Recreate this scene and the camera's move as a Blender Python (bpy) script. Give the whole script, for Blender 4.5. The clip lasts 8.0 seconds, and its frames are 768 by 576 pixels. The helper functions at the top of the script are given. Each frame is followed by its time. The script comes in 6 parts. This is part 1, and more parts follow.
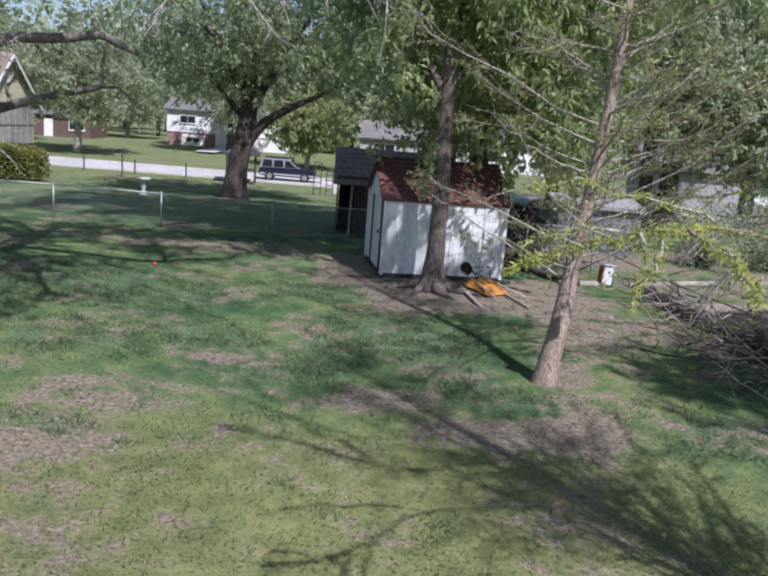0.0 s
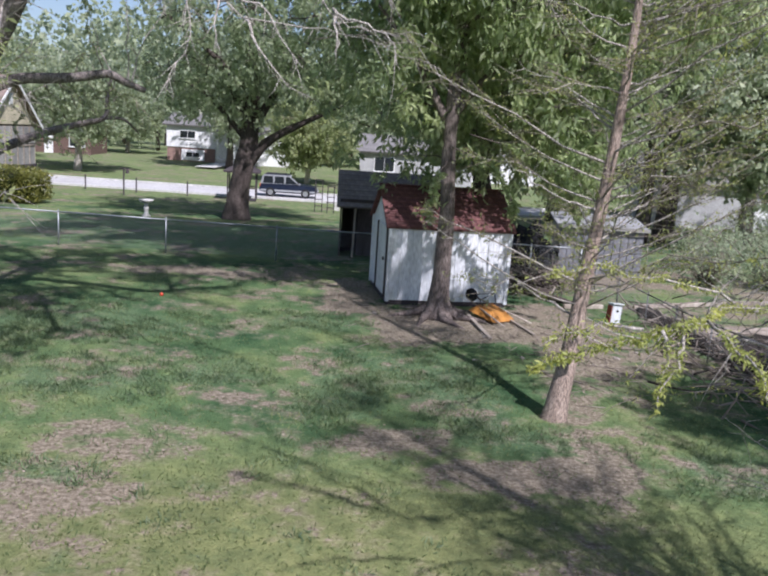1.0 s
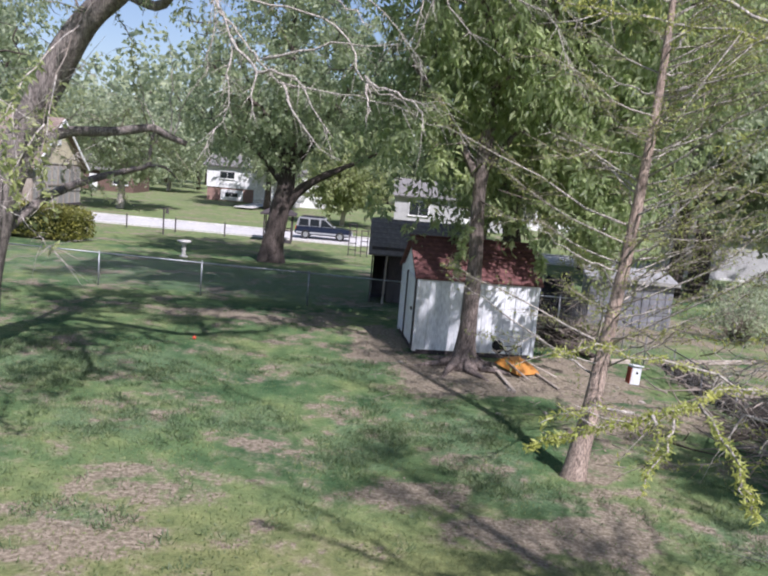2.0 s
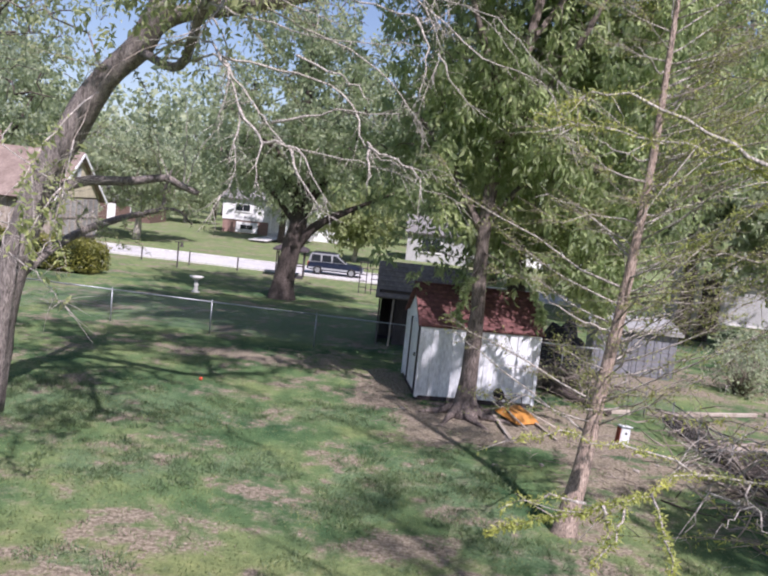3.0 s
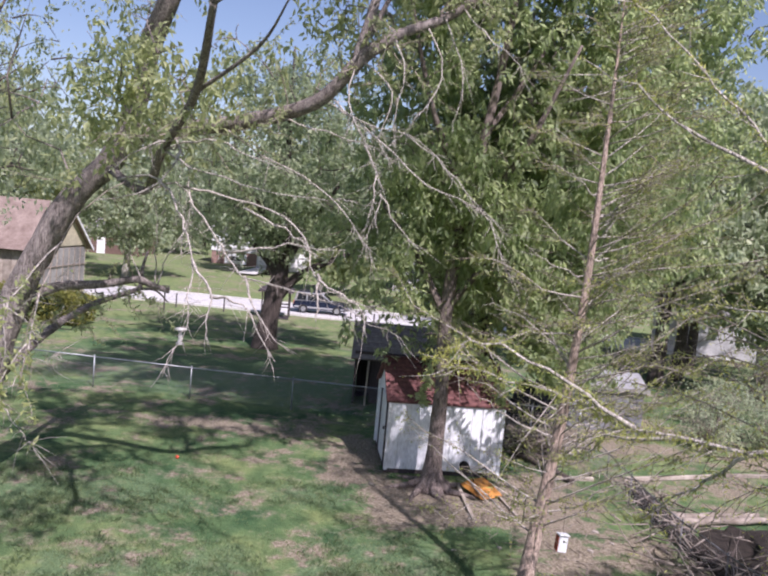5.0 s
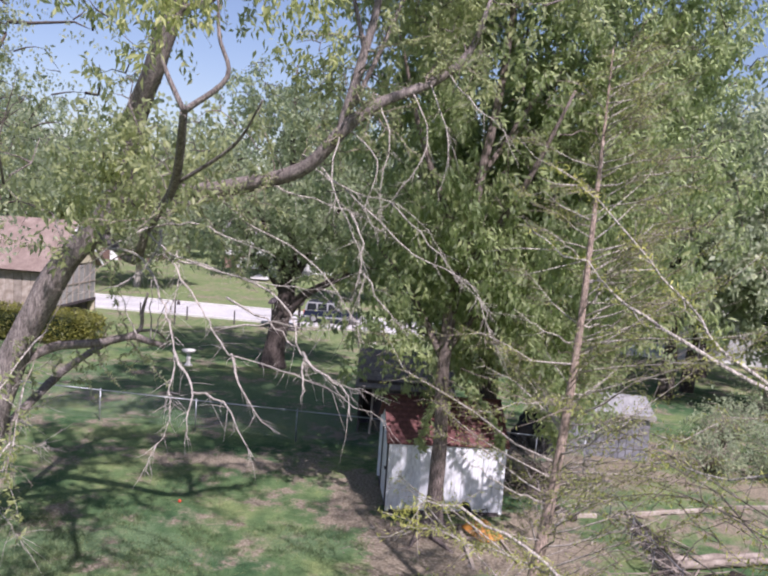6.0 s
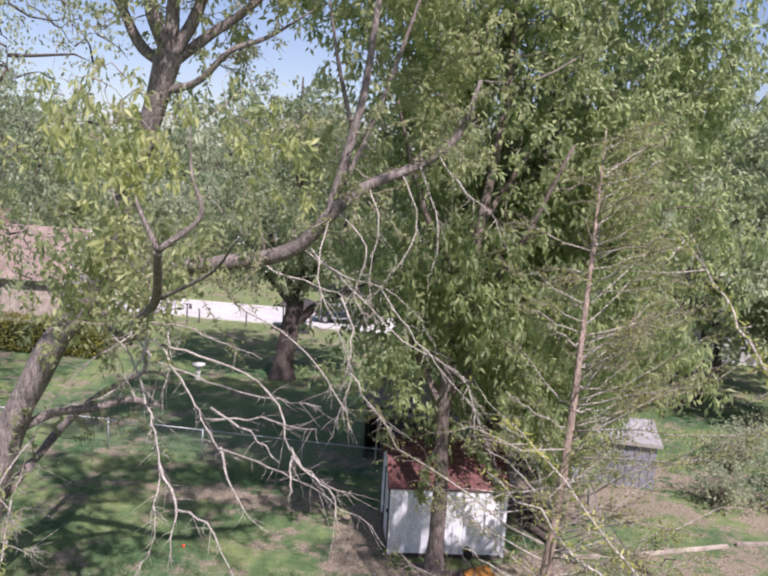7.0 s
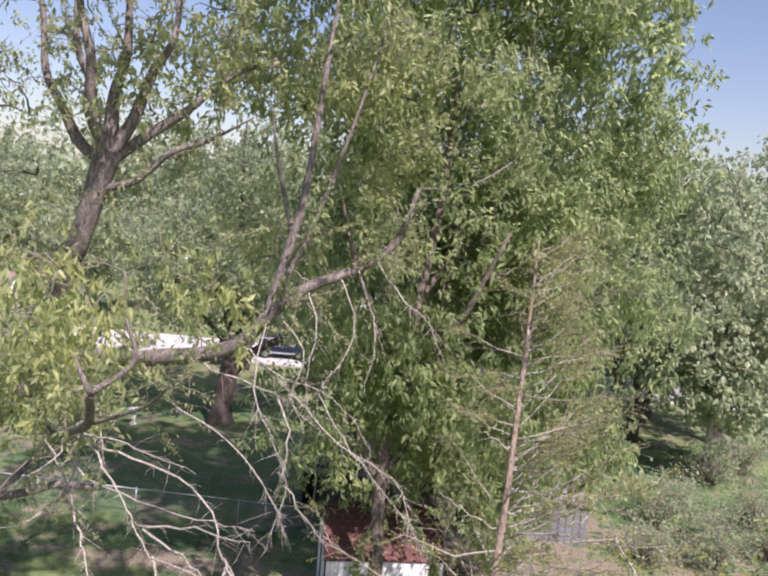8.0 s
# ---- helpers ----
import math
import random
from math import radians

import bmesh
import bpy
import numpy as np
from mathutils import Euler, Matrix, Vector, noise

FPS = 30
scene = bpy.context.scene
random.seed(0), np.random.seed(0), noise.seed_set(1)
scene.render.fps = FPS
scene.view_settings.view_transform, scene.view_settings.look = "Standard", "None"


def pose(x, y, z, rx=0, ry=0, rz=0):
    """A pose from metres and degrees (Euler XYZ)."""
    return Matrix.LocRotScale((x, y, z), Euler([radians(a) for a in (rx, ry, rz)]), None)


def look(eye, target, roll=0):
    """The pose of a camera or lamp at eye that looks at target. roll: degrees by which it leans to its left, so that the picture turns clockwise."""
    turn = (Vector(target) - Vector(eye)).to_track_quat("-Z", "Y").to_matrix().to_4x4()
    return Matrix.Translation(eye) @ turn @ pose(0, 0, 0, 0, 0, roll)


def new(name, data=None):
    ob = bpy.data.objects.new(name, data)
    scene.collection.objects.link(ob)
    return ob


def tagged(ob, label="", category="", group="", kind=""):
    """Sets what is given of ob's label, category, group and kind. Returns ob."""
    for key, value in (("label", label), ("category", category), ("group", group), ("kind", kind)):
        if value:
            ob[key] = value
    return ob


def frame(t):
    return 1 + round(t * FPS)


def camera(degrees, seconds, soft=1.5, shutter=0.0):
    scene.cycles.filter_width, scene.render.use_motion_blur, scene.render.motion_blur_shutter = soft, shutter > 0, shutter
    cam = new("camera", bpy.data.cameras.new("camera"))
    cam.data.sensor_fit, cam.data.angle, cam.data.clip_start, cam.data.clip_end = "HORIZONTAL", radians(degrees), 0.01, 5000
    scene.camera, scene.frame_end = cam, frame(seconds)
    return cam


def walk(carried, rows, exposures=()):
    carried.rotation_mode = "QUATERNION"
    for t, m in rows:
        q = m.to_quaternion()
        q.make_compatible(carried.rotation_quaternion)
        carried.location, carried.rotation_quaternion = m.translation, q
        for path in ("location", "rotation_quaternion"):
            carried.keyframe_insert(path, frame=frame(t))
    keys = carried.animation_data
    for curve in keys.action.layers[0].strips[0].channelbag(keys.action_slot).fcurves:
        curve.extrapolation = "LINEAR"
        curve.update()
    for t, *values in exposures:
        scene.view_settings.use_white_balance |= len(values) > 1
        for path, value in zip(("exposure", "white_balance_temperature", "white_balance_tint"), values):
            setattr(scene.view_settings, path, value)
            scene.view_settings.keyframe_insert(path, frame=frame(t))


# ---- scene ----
cam = camera(52.0, 8.0, soft=2.25)
PATH = [
    (0, (0.5, -1.53, 3.736), (0.487, 0.429, 3.33), 4.5),
    (0.5, (0.384, -1.511, 3.99), (0.381, 0.449, 3.595), 4.2),
    (1, (0.321, -1.528, 4.207), (0.307, 0.434, 3.821), 3.8),
    (1.5, (0.376, -1.662, 4.367), (0.308, 0.307, 4.023), 3.8),
    (3, (0.658, -2.156, 4.937), (0.509, -0.173, 4.722), 6.1),
    (3.5, (0.839, -2.381, 5.356), (0.699, -0.396, 5.153), 5.9),
    (4, (0.956, -2.601, 5.735), (0.825, -0.614, 5.55), 6.0),
    (4.5, (1.093, -2.788, 6.205), (0.967, -0.8, 6.029), 5.5),
    (6, (1.597, -2.554, 8.14), (1.419, -0.573, 7.934), 4.1),
    (6.5, (1.801, -2.375, 9.012), (1.603, -0.399, 8.775), 3.4),
    (7, (1.912, -2.195, 10.037), (1.694, -0.226, 9.763), 3.5),
    (7.5, (2.037, -2.083, 11.046), (1.866, -0.114, 10.742), 4.2),
    (8, (1.892, -2.163, 11.558), (1.815, -0.177, 11.332), 4.9),
]
walk(cam, [(t, look(eye, target, roll)) for t, eye, target, roll in PATH], exposures=[(0, 0.25, 5860, 21), (1.5, 0.46, 5980, 21), (3, 0.58, 6150, 26.5), (6, 0.56, 6180, 29.5), (8, 0.69, 6520, 29)])

# ---- light ----
SUN_EL, SUN_AZ = radians(50), math.atan2(0.575, -0.82)  # azimuth from +y towards +x
world = bpy.data.worlds.new("sky")
scene.world = world
world.use_nodes = True
wn, wl = world.node_tree.nodes, world.node_tree.links
sky = wn.new("ShaderNodeTexSky")
sky.sky_type, sky.sun_disc = "NISHITA", False
sky.sun_elevation, sky.sun_rotation = SUN_EL, SUN_AZ
sky.air_density, sky.dust_density = 1.0, 0.9
wl.new(sky.outputs[0], wn["Background"].inputs[0])
wn["Background"].inputs[1].default_value = 0.085
sun = new("sun", bpy.data.lights.new("sun", "SUN"))
sun.data.energy, sun.data.angle, sun.data.color = 5.0, radians(0.8), (1.0, 0.965, 0.93)
sun_way = Vector((math.sin(SUN_AZ) * math.cos(SUN_EL), math.cos(SUN_AZ) * math.cos(SUN_EL), math.sin(SUN_EL)))
sun.matrix_world = look(sun_way * 60, (0, 0, 0))


# ---- materials ----
def mat(name, rough=0.8, metal=0.0, spec=0.3):
    m = bpy.data.materials.new(name)
    m.use_nodes = True
    n = m.node_tree.nodes
    b = n["Principled BSDF"]
    b.inputs["Roughness"].default_value, b.inputs["Metallic"].default_value = rough, metal
    b.inputs["Specular IOR Level"].default_value = spec
    return m, n, m.node_tree.links, b


def ramp(n, l, fac, stops):
    r = n.new("ShaderNodeValToRGB")
    while len(r.color_ramp.elements) < len(stops):
        r.color_ramp.elements.new(0.5)
    for e, (p, c) in zip(r.color_ramp.elements, stops):
        e.position, e.color = p, (*c, 1)
    l.new(fac, r.inputs[0])
    return r.outputs[0]


def noise_node(n, l, scale, detail=4.0, rough=0.6, coord=None, stretch=None):
    t = n.new("ShaderNodeTexNoise")
    t.inputs["Scale"].default_value, t.inputs["Detail"].default_value, t.inputs["Roughness"].default_value = scale, detail, rough
    if coord is None:
        coord = n.new("ShaderNodeTexCoord").outputs["Object"]
    if stretch:
        mp = n.new("ShaderNodeMapping")
        mp.inputs["Scale"].default_value = stretch
        l.new(coord, mp.inputs[0])
        coord = mp.outputs[0]
    l.new(coord, t.inputs["Vector"])
    return t.outputs[0]


def blend(n, l, fac, a, b, mode="MIX"):
    x = n.new("ShaderNodeMix")
    x.data_type, x.blend_type = "RGBA", mode
    for i, v in ((0, fac), (6, a), (7, b)):
        if isinstance(v, (int, float)):
            x.inputs[i].default_value = v
        elif isinstance(v, tuple):
            x.inputs[i].default_value = (*v, 1)
        else:
            l.new(v, x.inputs[i])
    return x.outputs[2]


def bump(n, l, b, height, strength=0.4, dist=0.02):
    k = n.new("ShaderNodeBump")
    k.inputs["Strength"].default_value, k.inputs["Distance"].default_value = strength, dist
    l.new(height, k.inputs["Height"])
    l.new(k.outputs[0], b.inputs["Normal"])


def two_tone(name, a, b, scale, rough=0.8, metal=0.0, stretch=None, relief=0.3, dist=0.01, fine=None, piece=0.0):
    """Two colours through noise at one scale, broken again at a finer one, with relief."""
    m, n, l, p = mat(name, rough, metal)
    f1 = noise_node(n, l, scale, 5, 0.65, stretch=stretch)
    f2 = noise_node(n, l, fine or scale * 9, 3, 0.6, stretch=stretch)
    c = ramp(n, l, f1, [(0.32, a), (0.68, b)])
    dark = ramp(n, l, f2, [(0.3, (0.72, 0.72, 0.72)), (0.65, (1.08, 1.08, 1.08))])
    c = blend(n, l, 1.0, c, dark, "MULTIPLY")
    if piece:
        o = n.new("ShaderNodeObjectInfo")
        c = blend(n, l, 1.0, c, ramp(n, l, o.outputs["Random"], [(0, (1 - piece,) * 3), (1, (1 + piece,) * 3)]), "MULTIPLY")
    l.new(c, p.inputs["Base Color"])
    bump(n, l, p, f2, relief, dist)
    return m


def bark(name, a, b, moss=0.0):
    m, n, l, p = mat(name, 0.92, 0, 0.15)
    f = noise_node(n, l, 6, 6, 0.7, stretch=(2.2, 2.2, 0.5))
    f2 = noise_node(n, l, 38, 4, 0.7, stretch=(1.7, 1.7, 0.22))
    c = ramp(n, l, f, [(0.3, a), (0.7, b)])
    c = blend(n, l, 1.0, c, ramp(n, l, f2, [(0.38, (0.32, 0.32, 0.32)), (0.6, (1.2, 1.2, 1.2))]), "MULTIPLY")
    l.new(c, p.inputs["Base Color"])
    bump(n, l, p, f2, 0.9, 0.03)
    return m


def leaf_material(name, a, b, c, through_col, amount=0.42):
    m, n, l, p = mat(name, 0.43, 0, 0.42)
    g = n.new("ShaderNodeNewGeometry")
    col = ramp(n, l, g.outputs["Random Per Island"], [(0.0, a), (0.55, b), (1.0, c)])
    big = noise_node(n, l, 1.3, 3, 0.55)
    col = blend(n, l, 1.0, col, ramp(n, l, big, [(0.3, (0.62, 0.7, 0.7)), (0.7, (1.3, 1.24, 1.1))]), "MULTIPLY")
    l.new(col, p.inputs["Base Color"])
    tr = n.new("ShaderNodeBsdfTranslucent")
    l.new(blend(n, l, 0.6, col, through_col), tr.inputs[0])
    mix = n.new("ShaderNodeMixShader")
    mix.inputs[0].default_value = amount
    l.new(p.outputs[0], mix.inputs[1])
    l.new(tr.outputs[0], mix.inputs[2])
    l.new(mix.outputs[0], n["Material Output"].inputs[0])
    return m


# worn earth: middle, half widths, strength
WORN = ((1.5, 15.7, 2.3, 1.6, 0.34), (4.2, 16.9, 1.7, 2.4, 0.26), (4.0, 13.4, 1.1, 1.9, 0.16), (5.6, 14.6, 1.5, 1.6, 0.14), (0.6, 8.9, 1.0, 0.6, 0.22), (1.9, 7.9, 1.2, 0.7, 0.22), (3.2, 8.6, 0.7, 1.4, 0.2), (3.4, 10.9, 0.6, 0.9, 0.2),
        (-3.0, 8.3, 1.4, 0.9, 0.18), (-4.0, 6.6, 1.6, 0.9, 0.14), (-3.2, 20.6, 3.0, 1.4, 0.13), (-0.7, 18.8, 0.9, 2.4, 0.28), (8.6, 12.0, 1.8, 3.2, 0.12), (5.5, 24, 4, 3.5, 0.22), (-7.0, 20.2, 2.4, 1.0, 0.1), (-1.2, 10.2, 1.4, 0.7, 0.1), (10.0, 19.5, 3.2, 2.4, 0.1), (12, 25, 5, 4, 0.1))


# lush tufted grass: middle, half widths; the last two paint shade beyond the fence
LUSH_AND_SHADE = ((-4.5, 10.7, 1.4, 1.1), (-5.8, 14.2, 2.6, 1.5), (-0.4, 10.8, 0.9, 1.5), (0.9, 12.2, 1.3, 1.5), (2.2, 9.2, 0.7, 0.7), (1.6, 10.4, 0.8, 1.2), (-2.5, 11.4, 0.9, 0.8), (-3.6, 7.1, 0.6, 0.4), (-8.0, 13.0, 1.8, 2.0), (-1.4, 15.4, 1.4, 0.9), (5.2, 8.6, 0.9, 0.8), (-8.5, 28.5, 8.0, 5.5), (-2.5, 30.0, 5.0, 6.5))


def ellipse_mask(n, l, pos, cx, cy, rx, ry, amount, near, far):
    """A soft-edged patch on the ground."""
    mp = n.new("ShaderNodeMapping")
    mp.inputs["Scale"].default_value = (1 / rx, 1 / ry, 0)
    mp.inputs["Location"].default_value = (-cx / rx, -cy / ry, 0)
    l.new(pos, mp.inputs[0])
    ln = n.new("ShaderNodeVectorMath")
    ln.operation = "LENGTH"
    l.new(mp.outputs[0], ln.inputs[0])
    mr = n.new("ShaderNodeMapRange")
    mr.interpolation_type = "SMOOTHSTEP"
    for k, v in ((1, near), (2, far), (3, amount), (4, 0.0)):
        mr.inputs[k].default_value = v
    l.new(ln.outputs[1], mr.inputs[0])
    return mr.outputs[0]


def added(n, l, a, b):
    ad = n.new("ShaderNodeMath")
    l.new(a, ad.inputs[0])
    l.new(b, ad.inputs[1])
    return ad.outputs[0]


def ground_material():
    m, n, l, p = mat("lawn", 0.95, 0, 0.1)
    pos = n.new("ShaderNodeNewGeometry").outputs["Position"]
    patch = noise_node(n, l, 0.55, 5, 0.62, pos)
    mid = noise_node(n, l, 2.6, 5, 0.65, pos)
    fine = noise_node(n, l, 14, 6, 0.75, pos)
    grain = noise_node(n, l, 85, 3, 0.7, pos)
    broad = noise_node(n, l, 0.33, 4, 0.55, pos)
    lush = ramp(n, l, broad, [(0.38, (0.055, 0.112, 0.048)), (0.5, (0.108, 0.172, 0.07)), (0.62, (0.178, 0.228, 0.092))])
    green = blend(n, l, 1.0, lush, ramp(n, l, mid, [(0.3, (0.62, 0.68, 0.7)), (0.52, (1.0, 1.0, 1.0)), (0.72, (1.5, 1.35, 1.3))]), "MULTIPLY")
    fore = n.new("ShaderNodeMapping")
    fore.inputs["Scale"].default_value, fore.inputs["Location"].default_value = (1 / 7.5, 1 / 3.6, 0), (0.5 / 7.5, -5.0 / 3.6, 0)
    l.new(pos, fore.inputs[0])
    away = n.new("ShaderNodeVectorMath")
    away.operation = "LENGTH"
    l.new(fore.outputs[0], away.inputs[0])
    clover = n.new("ShaderNodeMapRange")
    clover.interpolation_type = "SMOOTHSTEP"
    for k, v in ((1, 0.4), (2, 1.2), (3, 0.7), (4, 0.0)):
        clover.inputs[k].default_value = v
    l.new(away.outputs[1], clover.inputs[0])
    green = blend(n, l, clover.outputs[0], green, ramp(n, l, mid, [(0.3, (0.155, 0.172, 0.07)), (0.7, (0.32, 0.31, 0.125))]))
    # thick tufts, bluer than the thin grass between them, and the shade painted beyond the fence
    thick = noise_node(n, l, 1.6, 5, 0.7, pos)
    for cx, cy, rx, ry in LUSH_AND_SHADE:
        thick = added(n, l, thick, ellipse_mask(n, l, pos, cx, cy, rx, ry, 0.3, 0.3, 1.3))
    tuft_and_shade = ramp(n, l, thick, [(0.0, (0, 0, 0)), (0.56, (0, 0, 0)), (0.78, (0.85, 0.85, 0.85))])
    green = blend(n, l, tuft_and_shade, green, ramp(n, l, fine, [(0.3, (0.06, 0.105, 0.052)), (0.52, (0.11, 0.172, 0.085)), (0.72, (0.19, 0.25, 0.125))]))
    # the open lawns toward the street turn yellower and lighter
    apart = n.new("ShaderNodeSeparateXYZ")
    l.new(pos, apart.inputs[0])
    far_pale = n.new("ShaderNodeMapRange")
    far_pale.interpolation_type = "SMOOTHSTEP"
    for k, v in ((1, 37.0), (2, 50.0), (3, 0.0), (4, 0.75)):
        far_pale.inputs[k].default_value = v
    l.new(apart.outputs[1], far_pale.inputs[0])
    green = blend(n, l, far_pale.outputs[0], green, ramp(n, l, mid, [(0.3, (0.125, 0.18, 0.075)), (0.7, (0.235, 0.265, 0.115))]))
    earth = ramp(n, l, fine, [(0.34, (0.125, 0.095, 0.072)), (0.5, (0.25, 0.20, 0.155)), (0.68, (0.385, 0.32, 0.255))])
    bare = n.new("ShaderNodeMath")
    bare.operation = "ADD"
    l.new(patch, bare.inputs[0])
    half = n.new("ShaderNodeMath")
    half.operation = "MULTIPLY"
    half.inputs[1].default_value = 0.75
    l.new(mid, half.inputs[0])
    l.new(half.outputs[0], bare.inputs[1])
    total = bare.outputs[0]
    # worn earth: round the maple and shed, along the side fence, and a few bare spots in the lawn
    for cx, cy, rx, ry, amount in WORN:
        total = added(n, l, total, ellipse_mask(n, l, pos, cx, cy, rx, ry, amount, 0.35, 1.25))
    fac = ramp(n, l, total, [(0.0, (0, 0, 0)), (0.88, (0, 0, 0)), (1.02, (0.5, 0.5, 0.5)), (1.2, (0.88, 0.88, 0.88))])
    c = blend(n, l, fac, green, earth)
    straw = ramp(n, l, grain, [(0.58, (0, 0, 0)), (0.75, (0.3, 0.3, 0.3))])
    c = blend(n, l, straw, c, (0.32, 0.29, 0.16))
    c = blend(n, l, 1.0, c, ramp(n, l, fine, [(0.3, (0.7, 0.7, 0.7)), (0.7, (1.15, 1.15, 1.15))]), "MULTIPLY")
    l.new(c, p.inputs["Base Color"])
    bump(n, l, p, fine, 0.7, 0.05)
    return m


LAWN = ground_material()
GREY_BARK = bark("grey_bark", (0.12, 0.10, 0.09), (0.40, 0.35, 0.315))
MAPLE_BARK = bark("maple_bark", (0.10, 0.08, 0.07), (0.34, 0.28, 0.245))
DARK_BARK = bark("dark_bark", (0.06, 0.047, 0.042), (0.17, 0.14, 0.122))
CYPRESS_BARK = bark("cypress_bark", (0.29, 0.215, 0.17), (0.53, 0.425, 0.345))
PALE_BARK = bark("pale_bark", (0.42, 0.375, 0.325), (0.68, 0.62, 0.55))
TWIG = two_tone("twig", (0.16, 0.13, 0.10), (0.36, 0.31, 0.26), 3, 0.9)
MAPLE_LEAF = leaf_material("maple_leaf", (0.115, 0.155, 0.082), (0.25, 0.30, 0.16), (0.46, 0.51, 0.29), (0.66, 0.78, 0.39), 0.64)
YOUNG_LEAF = leaf_material("young_leaf", (0.145, 0.17, 0.09), (0.285, 0.315, 0.165), (0.48, 0.51, 0.29), (0.68, 0.76, 0.40), 0.63)
SPRING_LEAF = leaf_material("spring_leaf", (0.20, 0.225, 0.10), (0.34, 0.37, 0.165), (0.52, 0.55, 0.28), (0.70, 0.78, 0.36), 0.6)
DEEP_LEAF = leaf_material("deep_leaf", (0.14, 0.175, 0.115), (0.275, 0.325, 0.205), (0.45, 0.50, 0.33), (0.64, 0.74, 0.46), 0.62)
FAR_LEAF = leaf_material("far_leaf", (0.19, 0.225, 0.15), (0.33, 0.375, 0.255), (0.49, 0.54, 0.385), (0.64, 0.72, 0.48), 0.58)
BUD_LEAF = leaf_material("bud_leaf", (0.16, 0.19, 0.06), (0.26, 0.30, 0.09), (0.38, 0.40, 0.16), (0.5, 0.5, 0.15))
NEEDLE_LEAF = leaf_material("needle_leaf", (0.28, 0.30, 0.07), (0.42, 0.44, 0.12), (0.56, 0.57, 0.2), (0.66, 0.68, 0.2))
WHITE_PAINT = two_tone("white_paint", (0.60, 0.62, 0.63), (0.79, 0.805, 0.815), 2.2, 0.6, relief=0.2, stretch=(1, 1, 0.3), piece=0.05)
RED_SHINGLE = two_tone("red_shingle", (0.075, 0.034, 0.034), (0.19, 0.085, 0.078), 2.6, 0.9, relief=0.5, piece=0.09)
BLACK_WOOD = two_tone("black_wood", (0.035, 0.029, 0.03), (0.085, 0.071, 0.072), 3, 0.85, stretch=(1, 1, 0.2))
BROWN_WOOD = two_tone("dark_brown_wood", (0.06, 0.048, 0.047), (0.125, 0.102, 0.10), 3, 0.85, stretch=(1, 1, 0.2), piece=0.15)
DARK_SHINGLE = two_tone("dark_shingle", (0.16, 0.138, 0.122), (0.26, 0.228, 0.205), 4, 0.9, piece=0.1)
DULL_WIRE = two_tone("dull_wire", (0.12, 0.12, 0.12), (0.24, 0.24, 0.24), 6, 0.6, 0.4, relief=0.1)
GALV = two_tone("galvanised_steel", (0.26, 0.28, 0.29), (0.44, 0.46, 0.47), 6, 0.45, 0.6, relief=0.1)
CONCRETE = two_tone("concrete", (0.50, 0.49, 0.46), (0.66, 0.65, 0.62), 0.7, 0.9)
WOOD = two_tone("weathered_wood", (0.22, 0.18, 0.14), (0.42, 0.37, 0.31), 3, 0.85, stretch=(1, 1, 1), piece=0.2)


# ---- mesh helpers ----
def ground_z(x, y):
    k = min(max((y - 24) / 26, 0), 1)
    rise = min(max((y - 60) / 25, 0), 1)
    near = 1 if y < 30 else 0
    return -0.72 * k * k * (3 - 2 * k) + 0.35 * rise + 0.025 * near * noise.noise((x * 0.4, y * 0.4, 0))


def mesh_object(name, verts, faces, material, smooth=False):
    me = bpy.data.meshes.new(name)
    me.from_pydata([tuple(v) for v in verts], [], faces)
    me.materials.append(material)
    if smooth:
        me.shade_smooth()
    me.update()
    return new(name, me)


def under(ob, parent):
    ob.parent = parent
    return ob


def part(name, bm, material, parent, label="", smooth=False):
    """Link a bmesh as one mesh object under a thing or a part."""
    me = bpy.data.meshes.new(name)
    bm.to_mesh(me)
    bm.free()
    me.materials.append(material)
    if smooth:
        me.shade_smooth()
    ob = new(name, me)
    ob.parent = parent
    return tagged(ob, label)


def thing(name, m, label, category, group="", kind=""):
    ob = new(name)
    ob.matrix_world = m
    ob.empty_display_size = 0.2
    return tagged(ob, label, category, group, kind)


def box(size, at=(0, 0, 0), turn=(0, 0, 0), bevel=0.0, bm=None):
    """A box with its centre at a place, added to bm."""
    bm = bm or bmesh.new()
    r = bmesh.ops.create_cube(bm, size=1, matrix=pose(*at, *turn) @ Matrix.Diagonal((*size, 1)))
    if bevel:
        edges = {e for v in r["verts"] for e in v.link_edges}
        bmesh.ops.bevel(bm, geom=list(edges), offset=bevel, segments=1, affect="EDGES")
    return bm


def cyl(r1, r2, depth, at=(0, 0, 0), turn=(0, 0, 0), n=12, bm=None):
    bm = bm or bmesh.new()
    bmesh.ops.create_cone(bm, cap_ends=True, segments=n, radius1=r1, radius2=r2, depth=depth, matrix=pose(*at, *turn))
    return bm


def prism(outline, depth, bm=None):
    """An outline in x, z pushed along y by depth."""
    bm = bm or bmesh.new()
    a = [bm.verts.new((x, 0, z)) for x, z in outline]
    b = [bm.verts.new((x, depth, z)) for x, z in outline]
    bm.faces.new(a)
    bm.faces.new(b[::-1])
    for i in range(len(a)):
        j = (i + 1) % len(a)
        bm.faces.new((a[j], a[i], b[i], b[j]))
    bmesh.ops.recalc_face_normals(bm, faces=bm.faces)
    return bm


